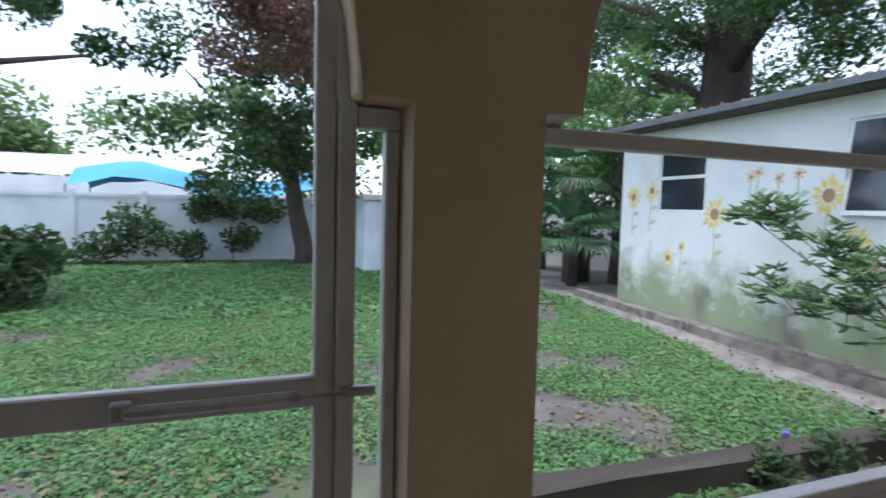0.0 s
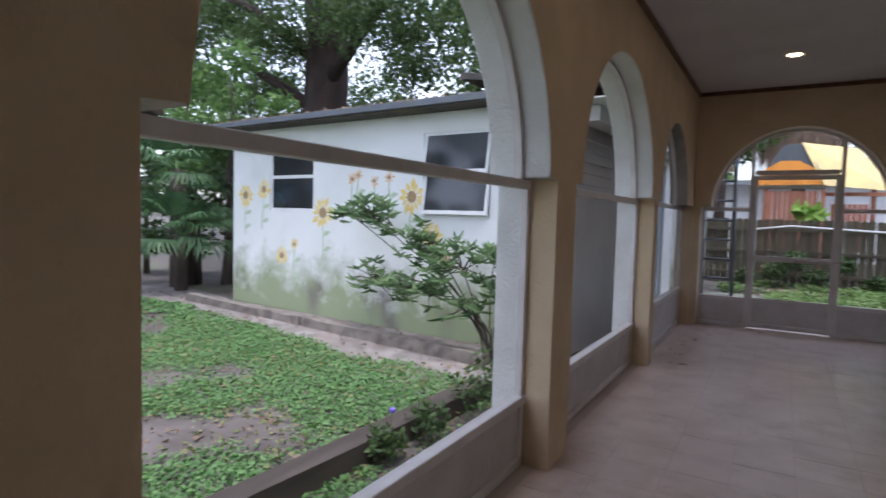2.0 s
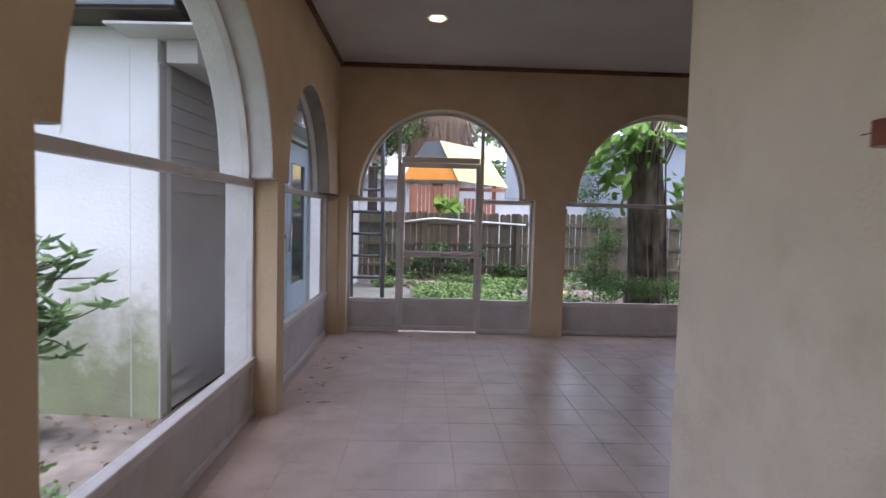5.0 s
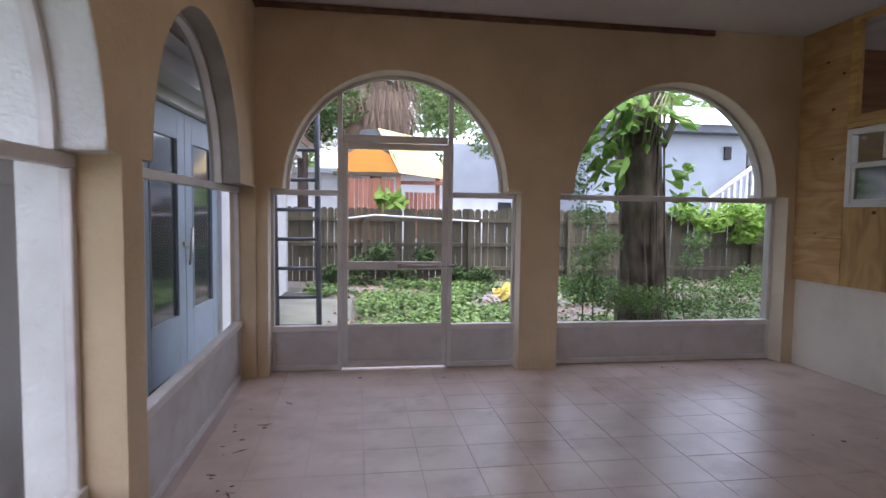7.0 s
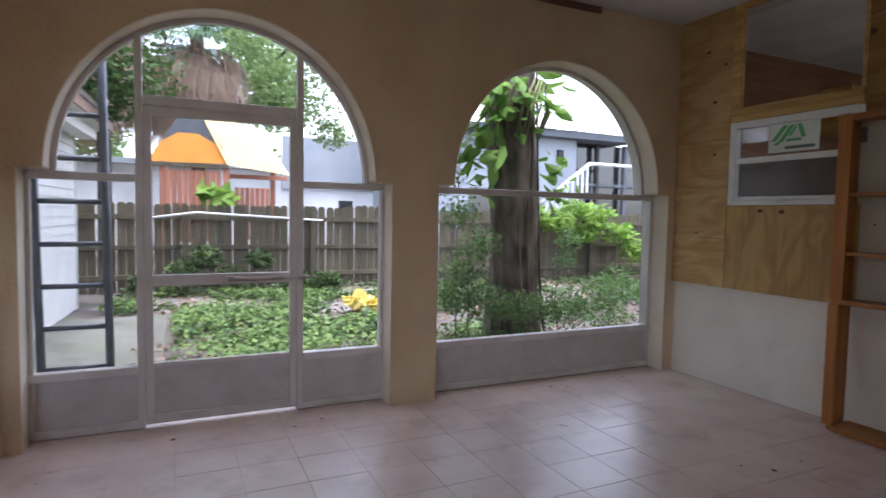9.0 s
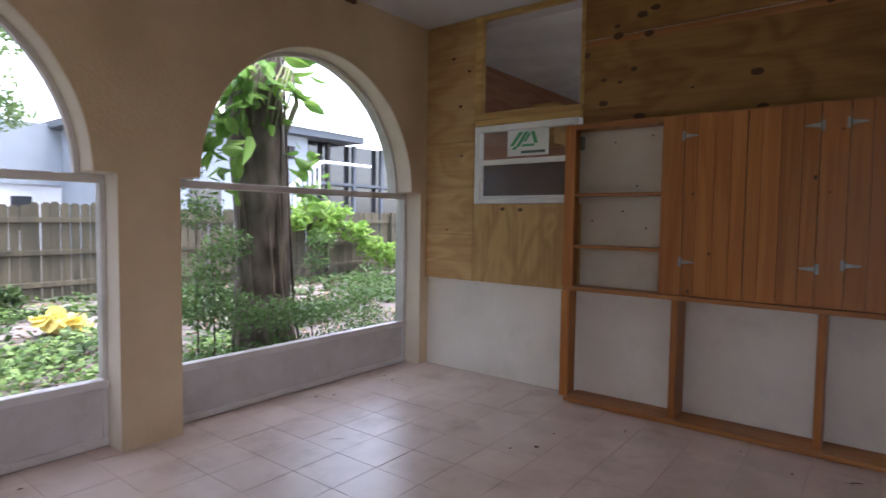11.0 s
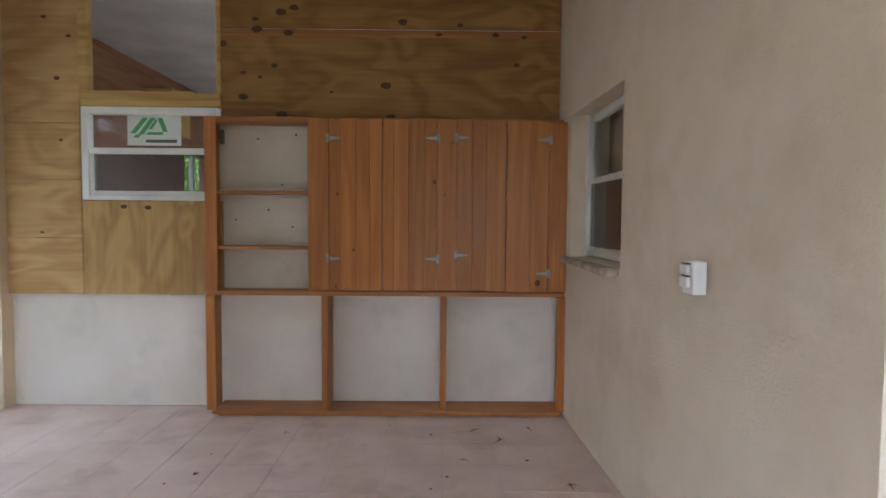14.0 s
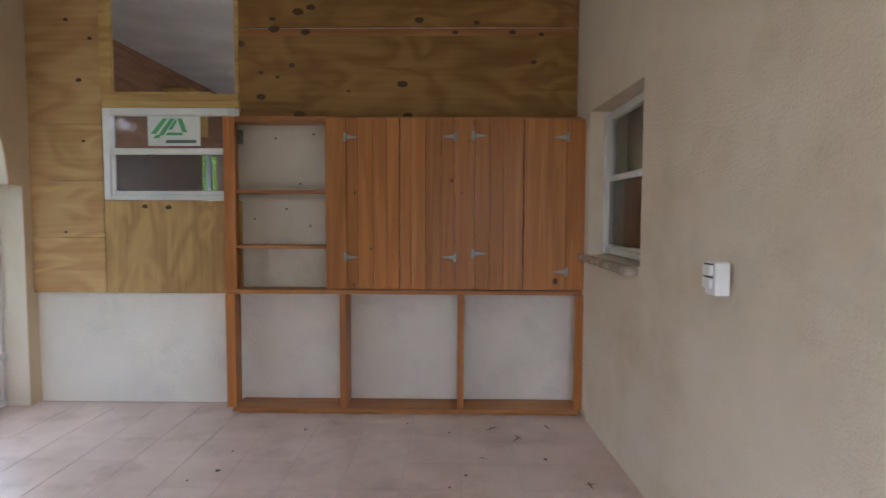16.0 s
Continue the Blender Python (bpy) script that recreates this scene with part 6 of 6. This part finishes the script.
boxed("beam", (1.95, 3.6, 20.9, 21.0, 2.25, 2.36), M_REDCEDAR, play)
bm = bmesh.new()
bm.faces.new([bm.verts.new(p) for p in ((0.2, 19.95, 2.52), (2.0, 19.95, 2.55), (1.75, 19.97, 3.0), (1.3, 19.98, 3.25), (0.85, 19.98, 3.25), (0.45, 19.97, 3.0))])
part("orange_sheet", bm, M_ORANGE, play, "orange tarp panel")
bm = bmesh.new()
bm.faces.new([bm.verts.new(p) for p in ((0.45, 19.99, 2.95), (1.9, 19.99, 2.9), (1.35, 20.02, 3.75), (0.9, 20.02, 3.72))])
part("dark_sheet", bm, M_DARKTARP, play, "dark tarp panel")
bm = bmesh.new()
bm.faces.new([bm.verts.new(p) for p in ((1.35, 20.0, 3.78), (1.97, 19.9, 2.52), (3.75, 21.3, 2.42), (2.9, 21.6, 3.72))])
part("yellow_sheet", bm, M_YELLOW, play, "yellow tarp slope, paled by painted sky sheen")

fan_palm("cabbage palm with a skirt of dead fronds", (-1.0, 23.0, GZ), 6.6, 0.17, 26, 90, 1.3, 53, skirt=1.8)
fan_palm("cabbage palm with a skirt of dead fronds", (1.4, 23.6, GZ), 6.6, 0.2, 50, 150, 1.6, 54, skirt=1.7)

# houses behind the fence
h1 = thing("neighbour_house", "white house beyond the back fence", "house")
boxed("wall", (-9, 8.6, 28, 36, GZ, 3.0), M_WHITEH, h1, bev=0)
boxed("gable_wall", (4.6, 8.4, 27.9, 27.99, 2.3, 4.4), M_BLUEGREY, h1, "blue-grey upper siding", 0)
boxed("roof_edge", (-9.4, 4.55, 27.6, 36, 3.0, 3.2), M_BLUEGREY, h1, bev=0)
boxed("window", (6.9, 7.5, 27.95, 27.99, 0.8, 1.9), M_DARKGLASS, h1, "dark window", 0)
h2 = thing("neighbour_house", "blue-grey house with screened porch and white stair", "house")
boxed("wall", (8.4, 14.4, 22, 30, GZ, 4.25), M_BLUEGREY, h2, bev=0)
boxed("eave", (8.0, 16.8, 21.5, 30.4, 4.26, 4.5), M_FASCIA, h2, bev=0)
bm = bmesh.new()
vv = [bm.verts.new(p) for p in ((7.9, 21.4, 4.51), (20.5, 21.4, 4.51), (20.5, 27, 6.2), (7.9, 27, 6.2))]
bm.faces.new(vv)
part("roof", bm, M_WHITEH, h2)
boxed("porch_wall", (14.9, 20.5, 22.6, 22.7, GZ, 4.25), M_DARKGLASS, h2, "dark porch screen", 0)
for x in (14.45, 15.6, 17.0, 18.6, 20.3):
    boxed("porch_post", (x, x + 0.14, 22.3, 22.45, GZ, 4.25), M_DARK if x < 16 else M_FASCIA, h2)
boxed("porch_rail", (14.5, 20.4, 22.32, 22.4, 2.6, 2.72), M_FASCIA, h2)
boxed("wall_lamp", (13.5, 13.75, 21.9, 21.99, 3.4, 3.85), M_DARK, h2)
boxed("window", (9.9, 10.9, 21.95, 21.99, 1.2, 2.35), M_DARKGLASS, h2, "dark window", 0)
for k in range(9):
    x = 12.6 + k * 0.22
    boxed("stair_baluster", (x, x + 0.07, 21.3, 21.36, 1.1 + k * 0.15, 1.9 + k * 0.17), M_WHITEH, h2)
bm = bmesh.new()
limb(bm, [(12.4, 21.33, 1.85), (14.5, 21.33, 3.35)], [0.07, 0.07], 6)
limb(bm, [(14.5, 21.33, 3.35), (17, 21.33, 3.35)], [0.07, 0.07], 6)
part("stair_rail", bm, M_WHITEH, h2)
c1, r1 = scatter_blobs(81, 26, (-10, 26), (32, 42), (4.0, 10.0), (1.4, 2.6))
tagged(leaves("far_trees", blob_points(np.random.default_rng(82), c1, r1, 13000), np.random.default_rng(83).uniform(0.3, 0.6, 13000), M_LEAF_F, None, seed=84), "pale green trees beyond the houses", "trees", kind="stuff")

clump("shrub", "tall green shrub outside the back room window", "shrub", [(10.4, 9.8, 1.6), (10.9, 9.9, 2.0), (11.6, 10.0, 1.3), (12.2, 10.0, 1.8), (10.9, 10.1, 2.7), (11.7, 10.1, 2.4), (9.7, 9.7, 1.5), (9.3, 9.7, 2.1), (12.6, 10.1, 2.6)], [0.6, 0.6, 0.6, 0.6, 0.5, 0.6, 0.5, 0.5, 0.6], 3600, 0.15, M_LEAF_B, 91, [((10.9, 9.9, GZ), (10.9, 9.9, 1.9)), ((11.8, 10, GZ), (11.8, 10, 1.7)), ((9.5, 9.7, GZ), (9.5, 9.7, 1.6))])

# ---- small debris on the floor ----
gd = random.Random(17)
for i, (x, y) in enumerate(((3.65, 4.66), (4.35, 6.30), (4.40, 5.12), (4.25, 4.95), (3.95, 5.2), (4.45, 4.75), (0.1, 6.9), (0.2, 7.3), (0.15, 6.4), (0.3, 7.7), (3.1, 7.6), (0.25, 6.0))):
    bm = bmesh.new()
    for k in range(4 if i == 0 else 2):
        a = gd.uniform(0, 6.28)
        L = gd.uniform(0.03, 0.07)
        bm.faces.new([bm.verts.new((x + L * math.cos(a + t_) * q, y + L * math.sin(a + t_) * q, 0.003 + zz)) for t_, q, zz in ((0, -0.6, 0), (0.25, 0.3, 0.006), (0, 1, 0.002), (-0.25, 0.3, 0.006))])
    tagged(part("dry_leaf", bm, M_DIRT), "dry brown leaf scrap on tiled floor", "leaf", "leaf scraps on the floor")

gs = random.Random(23)
for k in range(34):
    x, y = (XL + 0.02 + abs(gs.gauss(0, 0.10)), gs.uniform(5.9, 8.2)) if k < 18 else (gs.uniform(0.2, 4.4), YF - 0.03 - abs(gs.gauss(0, 0.08))) if k < 26 else (gs.uniform(3.6, 4.6), gs.uniform(4.6, 6.9))
    bm = bmesh.new()
    L = gs.uniform(0.008, 0.022)
    bm.faces.new([bm.verts.new((x + L * math.cos(t_ * 1.05) * gs.uniform(0.5, 1.2), y + 0.7 * L * math.sin(t_ * 1.05) * gs.uniform(0.5, 1.2), 0.0035)) for t_ in range(6)])
    tagged(part("dirt_scrap", bm, M_DIRT), "small dark scrap of dirt on tiles", "dirt", "dirt scraps on the floor")

# ---- floor tiles ----
TP, TG = 0.308, 0.003
tile_mesh = None


def tile_bm(x0, x1, y0, y1):
    bm = bmesh.new()
    box(bm, x0, x1, y0, y1, -0.0035, 0.0)
    top = [e for e in bm.edges if all(v.co.z > -0.001 for v in e.verts)]
    bmesh.ops.bevel(bm, geom=top, offset=0.001, segments=1, affect="EDGES")
    return bm


rest = bmesh.new()
gt = random.Random(2)
ix0, ix1 = int((XL - 1.12) // TP), int((XE - 1.12) // TP)
iy0, iy1 = int((-3.4 - 7.47) // TP), int((YF - 7.47) // TP)
for i in range(ix0, ix1 + 1):
    for j in range(iy0, iy1 + 1):
        x0, y0 = 1.12 + i * TP + TG / 2, 7.47 + j * TP + TG / 2
        x1, y1 = x0 + TP - TG, y0 + TP - TG
        if x0 > XR and y0 < 4.0:
            continue
        cx0, cx1, cy0, cy1 = max(x0, XL - 0.14), min(x1, XE + 0.01), max(y0, -3.4), min(y1, YF + 0.16)
        if cx1 - cx0 < 0.01 or cy1 - cy0 < 0.01:
            continue
        dz = gt.uniform(-0.0007, 0.0007)
        if y0 < 1.6:
            box(rest, cx0, cx1, cy0, cy1, -0.0035, dz)
        elif cx0 == x0 and cx1 == x1 and cy0 == y0 and cy1 == y1:
            if tile_mesh is None:
                ob = part("tile", tile_bm(0, TP - TG, 0, TP - TG), M_TILE, slab)
                tile_mesh = ob.data
            else:
                ob = new("tile", tile_mesh)
                ob.parent = slab
            ob.location = (x0, y0, dz)
        else:
            part("tile", tile_bm(cx0, cx1, cy0, cy1), M_TILE, slab)
tagged(part("tiles", rest, M_TILE, slab), kind="stuff")
